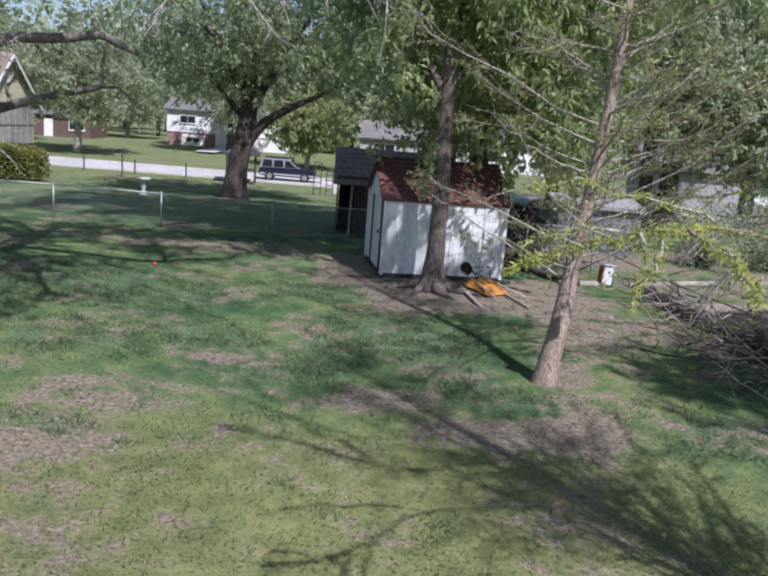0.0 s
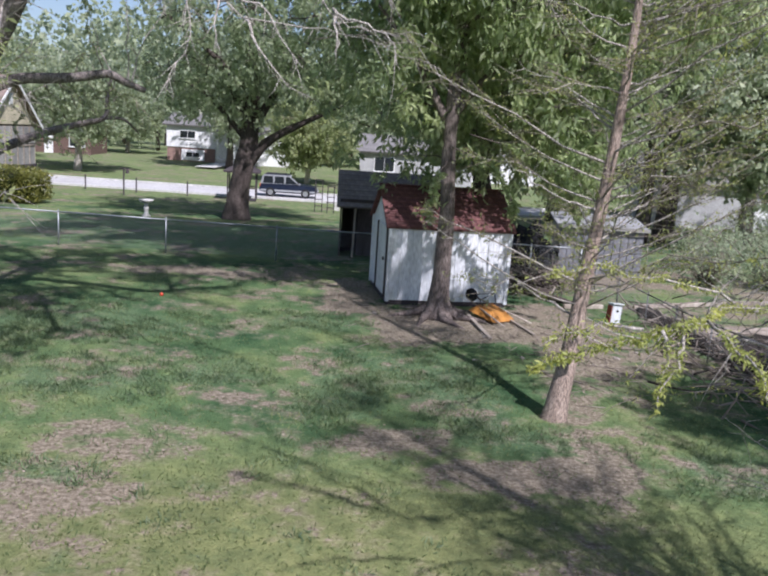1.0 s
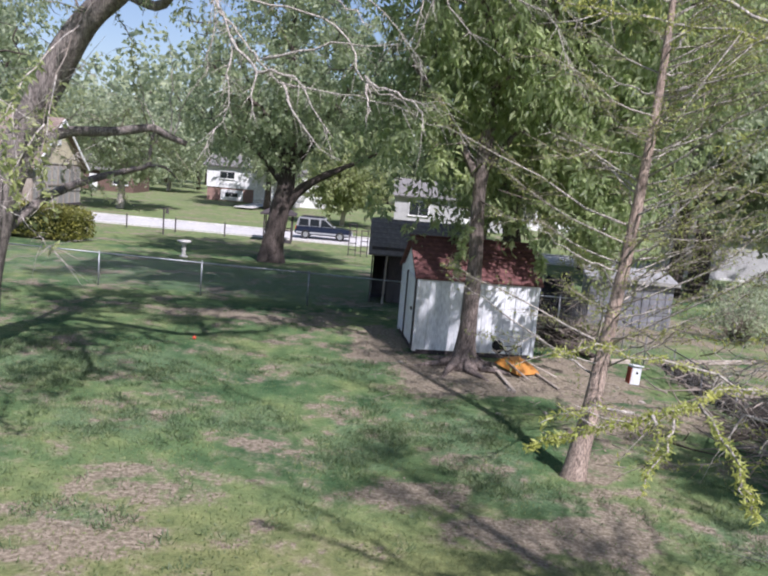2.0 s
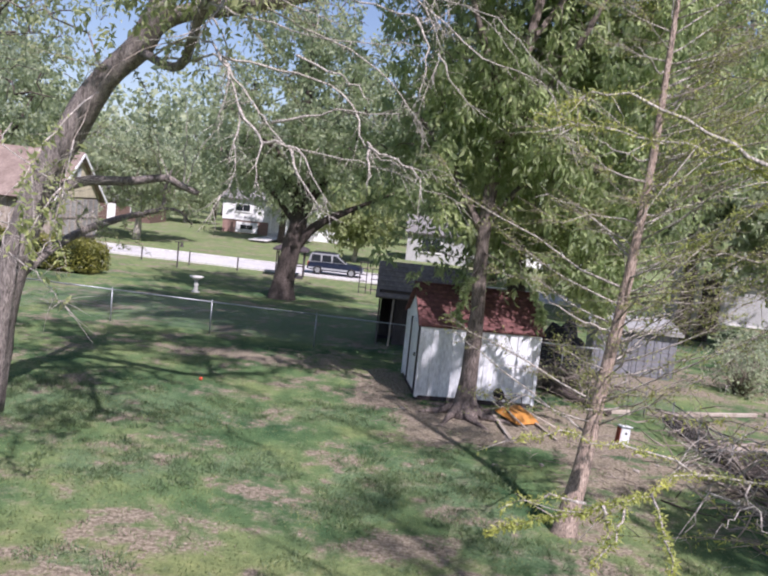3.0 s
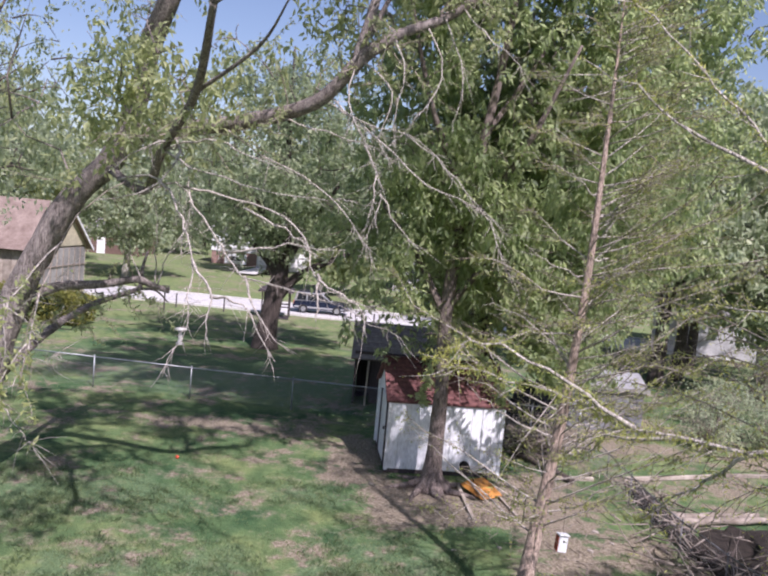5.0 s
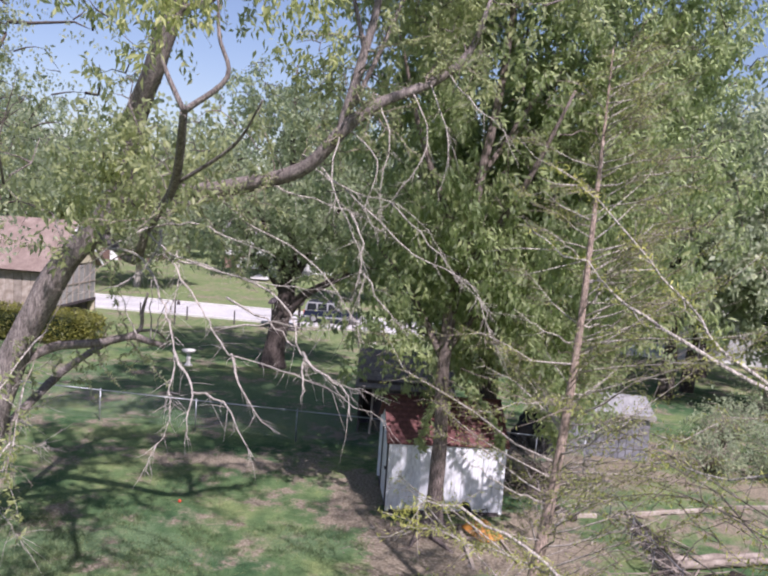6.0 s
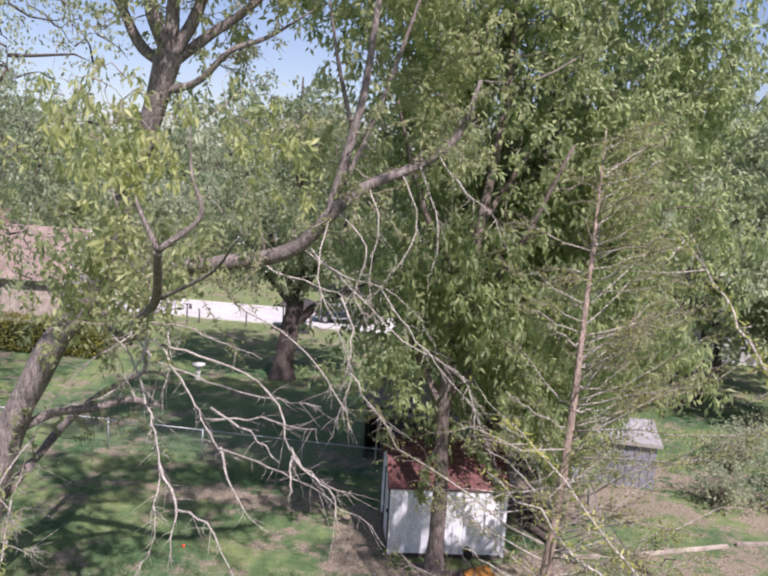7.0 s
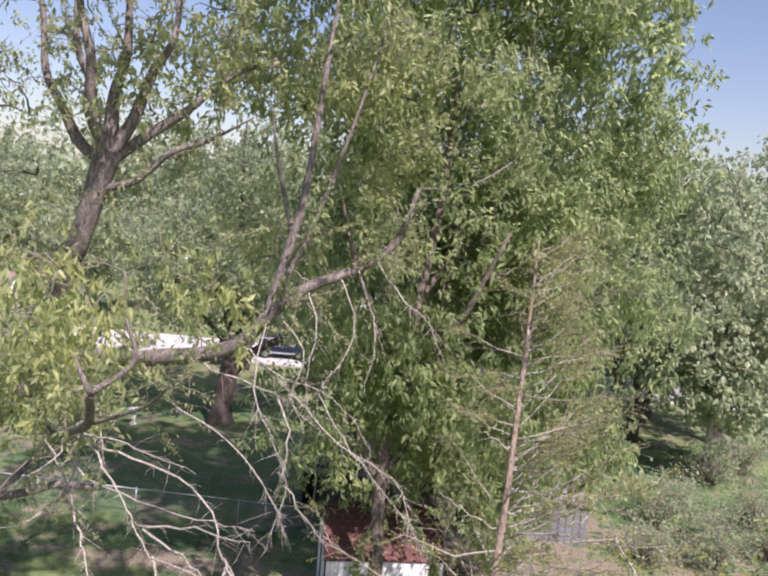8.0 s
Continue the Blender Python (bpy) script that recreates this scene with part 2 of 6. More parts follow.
def spline(pts, per=4):
    """A smooth line through points."""
    p = [np.array(v, float) for v in pts]
    p = [2 * p[0] - p[1], *p, 2 * p[-1] - p[-2]]
    out = []
    for i in range(1, len(p) - 2):
        for k in range(per):
            t = k / per
            out.append(0.5 * (2 * p[i] + (p[i + 1] - p[i - 1]) * t + (2 * p[i - 1] - 5 * p[i] + 4 * p[i + 1] - p[i + 2]) * t * t + (3 * p[i] - p[i - 1] - 3 * p[i + 1] + p[i + 2]) * t ** 3))
    return out + [p[-2]]


class Tubes:
    """Many swept tubes in one mesh."""

    def __init__(self):
        self.v, self.f = [], []

    def add(self, pts, radii, n=5, rough=0.0, seed=0):
        pts = [np.array(p, float) for p in pts]
        start = len(self.v)
        side = None
        for i, p in enumerate(pts):
            d = pts[min(i + 1, len(pts) - 1)] - pts[max(i - 1, 0)]
            d = d / (np.linalg.norm(d) + 1e-9)
            if side is None:
                side = np.cross(d, (0.3, 0.9, 0.1) if abs(d[2]) > 0.7 else (0, 0, 1))
            side = side - d * (side @ d)
            side = side / (np.linalg.norm(side) + 1e-9)
            up = np.cross(d, side)
            for k in range(n):
                a = 2 * math.pi * k / n
                r = radii[i]
                if rough:
                    r *= 1 + rough * noise.noise((p[0] * 1.7 + 3 * math.cos(a), p[1] * 1.7 + 3 * math.sin(a), p[2] * 1.3 + seed))
                self.v.append(p + (side * math.cos(a) + up * math.sin(a)) * r)
        for i in range(len(pts) - 1):
            for k in range(n):
                a, b = start + i * n + k, start + i * n + (k + 1) % n
                self.f.append((a, b, b + n, a + n))
        self.f.append(tuple(start + k for k in range(n))[::-1])
        self.f.append(tuple(start + (len(pts) - 1) * n + k for k in range(n)))

    def link(self, name, material, parent, smooth=True, label=""):
        ob = mesh_object(name, self.v, self.f, material, smooth)
        ob.parent = parent
        return tagged(ob, label)


def leaf_mesh(name, centres, length, width, material, parent, rng, droop=0.6, label="", spread=0.35, facing=(0.25, -0.4, 0.9)):
    """Folded leaves, each of its own, about the given places."""
    n = len(centres)
    way = rng.normal(size=(n, 3))
    way[:, 2] -= droop * 2
    way /= np.linalg.norm(way, axis=1, keepdims=True)
    nor = rng.normal(size=(n, 3)) + np.array(facing)
    nor -= way * (nor * way).sum(1, keepdims=True)
    nor /= np.linalg.norm(nor, axis=1, keepdims=True)
    side = np.cross(way, nor)
    size = (1 - spread + 2 * spread * rng.random((n, 1)))
    ln, wd = length * size, width * size
    base = centres
    v = np.empty((n, 4, 3))
    v[:, 0] = base
    v[:, 1] = base + way * ln * 0.45 + side * wd * 0.5 + nor * wd * 0.18
    v[:, 2] = base + way * ln - nor * ln * 0.12
    v[:, 3] = base + way * ln * 0.45 - side * wd * 0.5 + nor * wd * 0.18
    tri = (np.arange(n)[:, None] * 4 + np.array([0, 1, 2, 0, 2, 3])[None]).ravel().astype(np.int32)
    me = bpy.data.meshes.new(name)
    me.vertices.add(4 * n)
    me.vertices.foreach_set("co", v.ravel().astype(np.float32))
    me.loops.add(6 * n)
    me.loops.foreach_set("vertex_index", tri)
    me.polygons.add(2 * n)
    me.polygons.foreach_set("loop_start", (np.arange(2 * n) * 3).astype(np.int32))
    me.materials.append(material)
    me.update(calc_edges=True)
    me.validate()
    ob = new(name, me)
    ob.parent = parent
    return tagged(ob, label)


def lobes_sample(rng, lobes, count, gap_scale=0.5, gap=-0.12):
    """Places in a crown made of lobes, thicker outside, with gaps where the noise is low."""
    vol = np.array([rx * ry * rz * w for _, (rx, ry, rz), w in lobes])
    out = []
    while len(out) < count:
        c, r, _ = lobes[rng.choice(len(lobes), p=vol / vol.sum())]
        d = rng.normal(size=3)
        d /= np.linalg.norm(d)
        p = np.array(c) + d * np.array(r) * rng.random() ** 0.38 * (1 + 0.22 * noise.noise((d[0] * 2.2 + c[0], d[1] * 2.2, d[2] * 2.2)))
        if noise.noise((p[0] * gap_scale, p[1] * gap_scale, p[2] * gap_scale)) > gap and p[2] > 0.9:
            out.append(p)
    return np.array(out)


def grow(tubes, nodes, targets, rng, thick=0.03, thin=0.006, reach=3.0, sag=0.08, sides=4):
    """Join each place to the nearest part of the branches by a bent twig."""
    nodes = [np.array(p, float) for p in nodes]
    order = np.argsort([min(np.linalg.norm(t - p) for p in nodes[::3] or nodes) for t in targets])
    arr = np.array(nodes)
    for i in order:
        t = targets[i]
        d = arr - t
        dist = np.sqrt((d * d).sum(1)) + np.maximum(d[:, 2], 0) * 0.35
        j = int(dist.argmin())
        a = arr[j]
        ln = float(np.linalg.norm(t - a))
        if ln < 0.05:
            continue
        mid1 = a + (t - a) * 0.35 + rng.normal(size=3) * ln * 0.07 + np.array((0, 0, sag * ln))
        mid2 = a + (t - a) * 0.7 + rng.normal(size=3) * ln * 0.07 + np.array((0, 0, sag * ln * 0.8))
        r = min(thick, thin + (thick - thin) * ln / reach)
        tubes.add([a, mid1, mid2, t], [r, r * 0.75, r * 0.5, thin * 0.6], sides)
        arr = np.vstack([arr, mid1[None], mid2[None], t[None]])
    return arr


def sprays(rng, tips, each, radius, hang):
    """Leaf places round twig tips, hanging a little."""
    n = len(tips)
    clump = rng.normal(size=(n, 2, 3)) * radius * 1.3
    clump[:, :, 2] -= np.abs(rng.normal(size=(n, 2))) * hang
    off = clump[np.arange(n)[:, None], rng.integers(0, 2, (n, each))] + rng.normal(size=(n, each, 3)) * radius * 0.34
    off[:, :, 2] -= np.abs(rng.normal(size=(n, each))) * hang * 0.4
    return (tips[:, None, :] + off).reshape(-1, 3)


def tree(name, label, at, trunk, limbs, lobes, rng_seed, barkmat, leafmat, tips=500, each=40, leaf=(0.13, 0.085), radius=0.22, hang=0.25, gap=-0.12, gap_scale=0.5, thick=0.05, group="", flare=0.0, keep=0.35, sides=12):
    """A tree: trunk and limbs as lines of (x, y, z, radius) from its foot, twigs to the crown's places, leaves on them."""
    rng = np.random.default_rng(rng_seed)
    root = thing(name, pose(*at), label, "tree", group)
    nodes = []
    for k, line in enumerate([trunk, *limbs]):
        pts = spline([p[:3] for p in line], 5)
        rad = [float(v) for v in np.interp(np.linspace(0, 1, len(pts)), np.linspace(0, 1, len(line)), [p[3] for p in line])]
        if k == 0 and flare:
            rad = [r * (1 + flare * math.exp(-max(p[2], 0) / 0.22)) for r, p in zip(rad, pts)]
        tb = Tubes()
        tb.add(pts, rad, sides if k == 0 else 8, 0.22, rng_seed)
        tb.link("trunk" if k == 0 else "limb", barkmat, root)
        nodes += pts[len(pts) // 3:] if k == 0 else pts
    if tips:
        targets = lobes_sample(rng, lobes, tips, gap_scale, gap)
        tb = Tubes()
        arr = grow(tb, nodes, targets, rng, thick, 0.007, 3.5)
        tagged(tb.link("twig_growth", TWIG if barkmat is PALE_BARK else barkmat, root), kind="stuff")
        tagged(leaf_mesh("crown", sprays(rng, targets, each, radius, hang), leaf[0], leaf[1], leafmat, root, rng), kind="stuff")
    return root


def canopy(root, nodes, lobes, seed, leafmat, tips, each, leaf, radius, hang, gap, gap_scale, thick=0.03):
    """More twigs and leaves on a tree that stands; nodes are the branch ends that they grow from."""
    rng = np.random.default_rng(seed)
    targets = lobes_sample(rng, lobes, tips, gap_scale, gap)
    tb = Tubes()
    grow(tb, nodes, targets, rng, thick, 0.006, 3.5)
    tagged(tb.link("twig_growth", TWIG, root), kind="stuff")
    tagged(leaf_mesh("crown", sprays(rng, targets, each, radius, hang), leaf[0], leaf[1], leafmat, root, rng, 0.9), kind="stuff")


# ---- ground ----
def build_ground():
    xs = np.concatenate([[-900, -400, -200, -120, -80, -55, -40], np.arange(-30, 30.1, 0.75), [40, 55, 80, 120, 200, 400, 900]])
    ys = np.concatenate([[-900, -300, -100, -50, -25, -12], np.arange(-6, 60.1, 0.75), [64, 70, 78, 88, 100, 130, 180, 300, 900, 2500]])
    verts = [(x, y, ground_z(x, y)) for y in ys for x in xs]
    w = len(xs)
    faces = [(j * w + i, j * w + i + 1, (j + 1) * w + i + 1, (j + 1) * w + i) for j in range(len(ys) - 1) for i in range(w - 1)]
    tagged(mesh_object("ground", verts, faces, LAWN, True), "patchy spring lawn with bare earth and clover", "ground", kind="structure")


build_ground()

# ---- shed ----
def white_shed():
    L, D, H, R, T = 3.08, 2.7, 1.9, 2.78, 0.06
    root = thing("garden_shed", pose(0.26, 17.72, 0.07, 0, 0, 10.5), "small white plank garden shed with a worn red shingle roof", "shed")
    part("floor_frame", box((L, D, 0.12), (L / 2, D / 2, 0.0)), BLACK_WOOD, root)
    # front and back walls of upright planks
    n = 11
    w = L / n
    for y in (0.0, D):
        for i in range(n):
            part("plank", box((w - 0.012, 0.03, H - 0.06), (w * (i + 0.5), y + 0.004 * ((i * 7) % 3), 0.06 + (H - 0.06) / 2), bevel=0.004), WHITE_PAINT, root)
        part("backing", box((L - 0.04, 0.03, H - 0.08), (L / 2, y + (0.03 if y == 0 else -0.03), H / 2)), WHITE_PAINT, root)
    for x, s in ((0.0, 1), (L, -1)):
        bm = prism([(0.02, 0.06), (D - 0.02, 0.06), (D - 0.02, H), (D / 2, R - 0.06), (0.02, H)], T)
        bmesh.ops.transform(bm, matrix=Matrix(((0, s, 0, x), (1, 0, 0, 0), (0, 0, 1, 0), (0, 0, 0, 1))), verts=bm.verts)
        bmesh.ops.recalc_face_normals(bm, faces=bm.faces)
        part("gable_wall", bm, WHITE_PAINT, root)
    # corner boards
    for x, y in ((0, 0), (L, 0), (0, D), (L, D)):
        part("corner_board", box((0.09, 0.09, H), (x, y, H / 2 + 0.02), bevel=0.006), WHITE_PAINT, root)
    # door in the left gable
    door = part("door", box((0.035, 1.34, 1.74), (-0.03, 0.84, 0.98), bevel=0.006), WHITE_PAINT, root)
    # dark strips stand in for the shade in the door's gaps
    for y in (0.12, 1.56):
        part("door_gap", box((0.05, 0.075, 1.78), (-0.055, y, 0.98)), BLACK_WOOD, root, "dark strip standing in for the shaded gap beside the door")
    part("latch", box((0.05, 0.07, 0.09), (-0.065, 0.5, 1.02), bevel=0.01), IRON, door, "black iron latch")
    # roof
    slope = math.atan2(R - H, D / 2)
    run = (D / 2 + 0.07) / math.cos(slope)
    for side in (0, 1):
        turn = slope if side == 0 else -slope
        cy = (D / 2 - 0.07) / 2 - 0.0 if side == 0 else D - (D / 2 - 0.07) / 2
        cz = R - (D / 2 + 0.07) / 2 * math.tan(slope)
        deck = part("roof_slope", box((L + 0.24, run, 0.05), (L / 2, cy, cz + 0.02), (math.degrees(turn), 0, 0)), RED_SHINGLE, root)
        rows, cols = 9, 13
        for r in range(rows):
            for c in range(cols):
                if side == 1 and r < 5:
                    continue
                f = (r + 0.5) / rows
                y = (-0.07 + f * (D / 2 + 0.07)) if side == 0 else D + 0.07 - f * (D / 2 + 0.07)
                z = R - (D / 2 + 0.07) * (1 - f) * math.tan(slope) + 0.058
                x = -0.12 + (c + 0.5 + (0.5 if r % 2 else 0) * 0.8) * (L + 0.24) / (cols + 0.4)
                sh = new("shingle", shingle_mesh)
                sh.parent = deck
                sh.matrix_basis = pose(x, y, z, math.degrees(turn) * 1.0 + (-2.5 if side == 0 else 2.5), 0, random.uniform(-1.2, 1.2))
    part("ridge_cap", box((L + 0.26, 0.16, 0.04), (L / 2, D / 2, R + 0.055), bevel=0.01), RED_SHINGLE, root)
    return root


IRON = two_tone("black_iron", (0.015, 0.015, 0.016), (0.04, 0.038, 0.037), 8, 0.6)
bm = box((0.235, 0.19, 0.014), bevel=0.003)
shingle_mesh = bpy.data.meshes.new("shingle")
bm.to_mesh(shingle_mesh)
bm.free()
shingle_mesh.materials.append(RED_SHINGLE)
white_shed()


def black_shed():
    L, D, H, R = 3.3, 2.3, 2.02, 2.92
    root = thing("black_shed", pose(-1.52, 25.0, -0.12, 0, 0, 4), "dark timber shed with a roof post and grey shingled roof", "shed")
    for x in (0.03, L - 0.03):
        for i in range(9):
            part("side_board", box((0.05, D / 9 - 0.012, H - 0.05), (x, D / 9 * (i + 0.5), H / 2), bevel=0.004), BROWN_WOOD, root)
    part("back_wall", box((L - 0.14, 0.06, H), (L / 2, D - 0.04, H / 2)), BROWN_WOOD, root)
    part("floor_frame", box((L - 0.16, D - 0.16, 0.1), (L / 2, D / 2, 0.05)), BLACK_WOOD, root)
    for i in range(11):
        w = (L - 0.7) / 11
        part("front_board", box((w - 0.012, 0.04, H - 0.06), (0.62 + w * (i + 0.5), 0.32, H / 2), bevel=0.004), BROWN_WOOD, root)
    part("inner_wall", box((0.06, D - 0.5, H - 0.1), (0.62, D / 2 + 0.16, H / 2)), BROWN_WOOD, root)
    part("roof_post", box((0.07, 0.07, H + 0.02), (0.5, -0.1, H / 2), (0, 1.5, 0), 0.005), WOOD, root, "pale timber roof post")
    part("eave_beam", box((L, 0.08, 0.12), (L / 2, -0.1, H + 0.0)), BROWN_WOOD, root)
    slope = math.atan2(R - H, D / 2)
    run = (D / 2 + 0.3) / math.cos(slope)
    for s, y in ((1, D / 4 - 0.15), (-1, D * 0.75 + 0.15)):
        deck = part("roof_slope", box((L + 0.24, run, 0.05), (L / 2, y, R - (D / 2 + 0.3) / 2 * math.tan(slope) + 0.02), (math.degrees(slope) * s, 0, 0), 0.008), DARK_SHINGLE, root)
        if s < 0:
            continue
        for r in range(7):
            for c in range(11):
                f = (r + 0.5) / 7
                sh = new("shingle", dark_shingle_mesh)
                sh.parent = deck
                sh.matrix_basis = pose(-0.12 + (c + 0.5 + 0.4 * (r % 2)) * (L + 0.24) / 11.4, -0.3 + f * (D / 2 + 0.3), R - (D / 2 + 0.3) * (1 - f) * math.tan(slope) + 0.06, math.degrees(slope) - 2.5, 0, random.uniform(-1, 1))
    for x in (0, L):
        bm = prism([(0, H), (D, H), (D / 2, R - 0.05)], 0.06)
        bmesh.ops.transform(bm, matrix=Matrix(((0, 1, 0, x - 0.03), (1, 0, 0, 0), (0, 0, 1, 0), (0, 0, 0, 1))), verts=bm.verts)
        bmesh.ops.recalc_face_normals(bm, faces=bm.faces)
        part("gable", bm, BROWN_WOOD, root)


bm = box((0.31, 0.26, 0.014), bevel=0.003)
dark_shingle_mesh = bpy.data.meshes.new("shingle")
bm.to_mesh(dark_shingle_mesh)
bm.free()
dark_shingle_mesh.materials.append(DARK_SHINGLE)
black_shed()

# ---- trees ----
MAPLE = tree("maple_tree", "mature maple with hanging spring leaves before the white shed", (1.52, 16.85, 0.0),
     [(0, 0, -0.1, 0.27), (0.0, 0.02, 1.0, 0.215), (0.02, 0.05, 2.5, 0.18), (-0.05, 0.1, 4.2, 0.17), (0.1, 0.3, 6.5, 0.16), (0.5, 0.6, 9, 0.12), (0.9, 0.8, 12, 0.09), (1.0, 0.8, 15, 0.06), (0.9, 0.8, 18, 0.02)],
     [[(0, 0.1, 4.7, 0.1), (0.8, 0.5, 5.7, 0.08), (2.0, 0.5, 6.5, 0.05), (3.0, 0.4, 7.0, 0.02)],
      [(-0.05, 0.1, 4.4, 0.11), (-1.0, 0.4, 6.0, 0.08), (-2.0, 0.6, 7.2, 0.03)],
      [(0.1, 0.3, 6.4, 0.11), (1.4, -0.6, 8.6, 0.08), (2.4, -1.2, 11, 0.03)],
      [(0.2, 0.3, 7.2, 0.1), (-0.9, -0.6, 9.6, 0.07), (-1.6, -1.2, 12, 0.03)],
      [(0.5, 0.6, 9, 0.08), (1.9, 1.6, 11.5, 0.05), (2.6, 2, 13.5, 0.02)]],
     [((1.3, 2.6, 9.5), (4.6, 3.4, 6.4), 1), ((-0.1, 1.0, 17.2), (5.6, 3.8, 4.4), 1.1), ((4.6, 1.0, 9.5), (2.6, 2.4, 3.4), 0.9), ((2.9, 1.5, 5.2), (1.6, 1.4, 2.0), 1.6), ((-1.4, 0.9, 6.3), (2.2, 1.8, 2.2), 1.3), ((1.1, 1.3, 5.3), (1.4, 1.1, 1.1), 0.5), ((3.3, 0.0, 3.6), (0.8, 0.8, 1.0), 1.6), ((0.4, 1.6, 12.6), (1.9, 1.2, 2.2), 3.0)],
     11, MAPLE_BARK, MAPLE_LEAF, tips=2800, each=34, leaf=(0.215, 0.078), radius=0.27, hang=0.34, flare=0.8, gap=0.03, gap_scale=0.65)
tree("maple_tree", "dark trunked maple standing behind the white shed", (3.2, 22.2, 0.0),
     [(0, 0, -0.1, 0.34), (-0.2, 0, 2.0, 0.28), (-0.5, 0, 4.0, 0.24), (-0.6, 0, 7, 0.2), (-0.3, 0.2, 11, 0.1), (0, 0.2, 14, 0.04)],
     [[(-0.5, 0, 3.6, 0.14), (0.5, -0.4, 5.5, 0.1), (1.8, -0.8, 8, 0.04)], [(-0.6, 0, 4.6, 0.14), (-1.8, 0, 6.6, 0.1), (-2.8, 0.2, 9, 0.03)]],
     [((0, 0, 8.5), (4.2, 3.4, 5.2), 1), ((2.6, -0.8, 5.0), (2.2, 1.8, 2.0), 1), ((2.8, 0, 11), (3.4, 3, 4.5), 0.8), ((4.2, -1.2, 14.0), (2.6, 2.2, 3.6), 1.1)], 12, DARK_BARK, MAPLE_LEAF, tips=1350, each=32, leaf=(0.22, 0.09), radius=0.3, flare=0.6)
tree("shade_tree", "broad old shade tree with a thick leaning dark trunk", (-7.25, 36.0, -0.35),
     [(0, 0, -0.2, 0.6), (0.1, 0, 1.5, 0.5), (0.45, 0, 3.2, 0.47), (0.6, 0, 5.0, 0.37), (0.5, 0, 8, 0.25), (0.4, 0, 12, 0.1), (0.4, 0, 15, 0.04)],
     [[(0.35, 0, 2.5, 0.3), (1.3, -0.2, 3.7, 0.24), (2.6, -0.4, 4.5, 0.16), (4.4, -0.6, 5.4, 0.08), (6.0, -0.6, 6.2, 0.03)],
      [(0.5, 0, 4.0, 0.25), (1.8, 0.2, 6.4, 0.16), (3.4, 0.4, 9.0, 0.05)], [(0.5, 0, 4.4, 0.24), (-0.9, 0.2, 7.2, 0.15), (-2.4, 0, 10, 0.05)],
      [(0.5, 0, 6.0, 0.16), (-1.6, -1.5, 8.0, 0.08), (-3.0, -2.0, 9.0, 0.03)], [(0.4, 0, 3.8, 0.16), (-1.2, -0.6, 5.6, 0.1), (-3.0, -1, 6.6, 0.03)]],
     [((0.8, 0, 10), (6.0, 5.0, 5.2), 1), ((3.6, -0.5, 7.0), (3.0, 2.6, 2.0), 1), ((-2.5, -0.6, 7.6), (2.6, 2.4, 2.0), 1), ((5.2, -1, 7.4), (2.2, 2, 1.6), 1)],
     13, DARK_BARK, DEEP_LEAF, tips=1000, each=32, leaf=(0.2, 0.12), radius=0.36, hang=0.2, gap=-0.1, gap_scale=0.38, thick=0.09, flare=0.35, sides=14)
def tapered(r0, r1, *places):
    """A limb through the places, thinning from one radius to the other."""
    n = len(places) - 1
    return [(*p, r1 + (r0 - r1) * (1 - i / n) ** 0.7) for i, p in enumerate(places)]


SCAFFOLD = []
SCAFFOLD.append(tapered(0.19, 0.03, (2.75, -0.1, 7.4), (3.3, -0.05, 7.92), (4.1, -0.2, 8.08), (5.3, -0.5, 8.26), (6.44, -0.9, 8.5), (7.07, -1.1, 8.8), (7.7, -1.3, 9.45), (8.26, -1.2, 9.92), (9.15, -1.1, 10.34), (9.72, -1.2, 10.85), (10.02, -1.2, 11.75)))
SCAFFOLD.append(tapered(0.105, 0.06, (0.95, 0.1, 4.4), (1.53, 0.5, 4.72), (2.0, 0.7, 4.78), (2.44, 0.9, 4.84), (2.93, 1.2, 4.95), (3.16, 1.45, 4.84), (3.5, 1.7, 4.71)))
SCAFFOLD.append(tapered(0.11, 0.03, (0.35, 0.1, 2.55), (0.72, 1.0, 3.25), (0.42, 3.0, 3.54), (0.35, 5.0, 3.78), (0.65, 5.9, 3.96), (0.95, 6.5, 4.15), (1.0, 6.5, 4.69), (1.1, 6.6, 5.2)))
SCAFFOLD.append(tapered(0.05, 0.015, (0.95, 6.5, 4.12), (1.4, 6.6, 4.1), (1.72, 6.8, 3.76)))
FORK = []
FORK.append(tapered(0.12, 0.02, (4.7, -1.3, 11.9), (4.45, -1.55, 12.6), (4.5, -1.7, 13.4), (4.3, -1.8, 14.4), (4.35, -1.9, 15.8)))
FORK.append(tapered(0.12, 0.01, (4.65, -1.3, 11.75), (4.1, -1.05, 12.05), (3.65, -0.9, 12.7), (3.3, -0.8, 13.3), (3.15, -0.7, 14.4), (2.8, -0.7, 15.3)))
FORK.append(tapered(0.08, 0.012, (4.5, -1.2, 11.3), (5.2, -1.3, 11.5), (5.8, -1.45, 12.0), (6.4, -1.4, 12.25), (7.2, -1.5, 12.7)))
FORK.append(tapered(0.12, 0.02, (4.7, -1.3, 11.9), (4.35, -1.1, 12.4), (4.2, -1.0, 13.1), (3.95, -1.05, 13.8), (3.9, -1, 15.2)))
FORK.append(tapered(0.13, 0.03, (4.7, -1.3, 12.0), (4.75, -1.3, 12.9), (4.9, -1.2, 13.8), (4.85, -1.2, 15.6)))
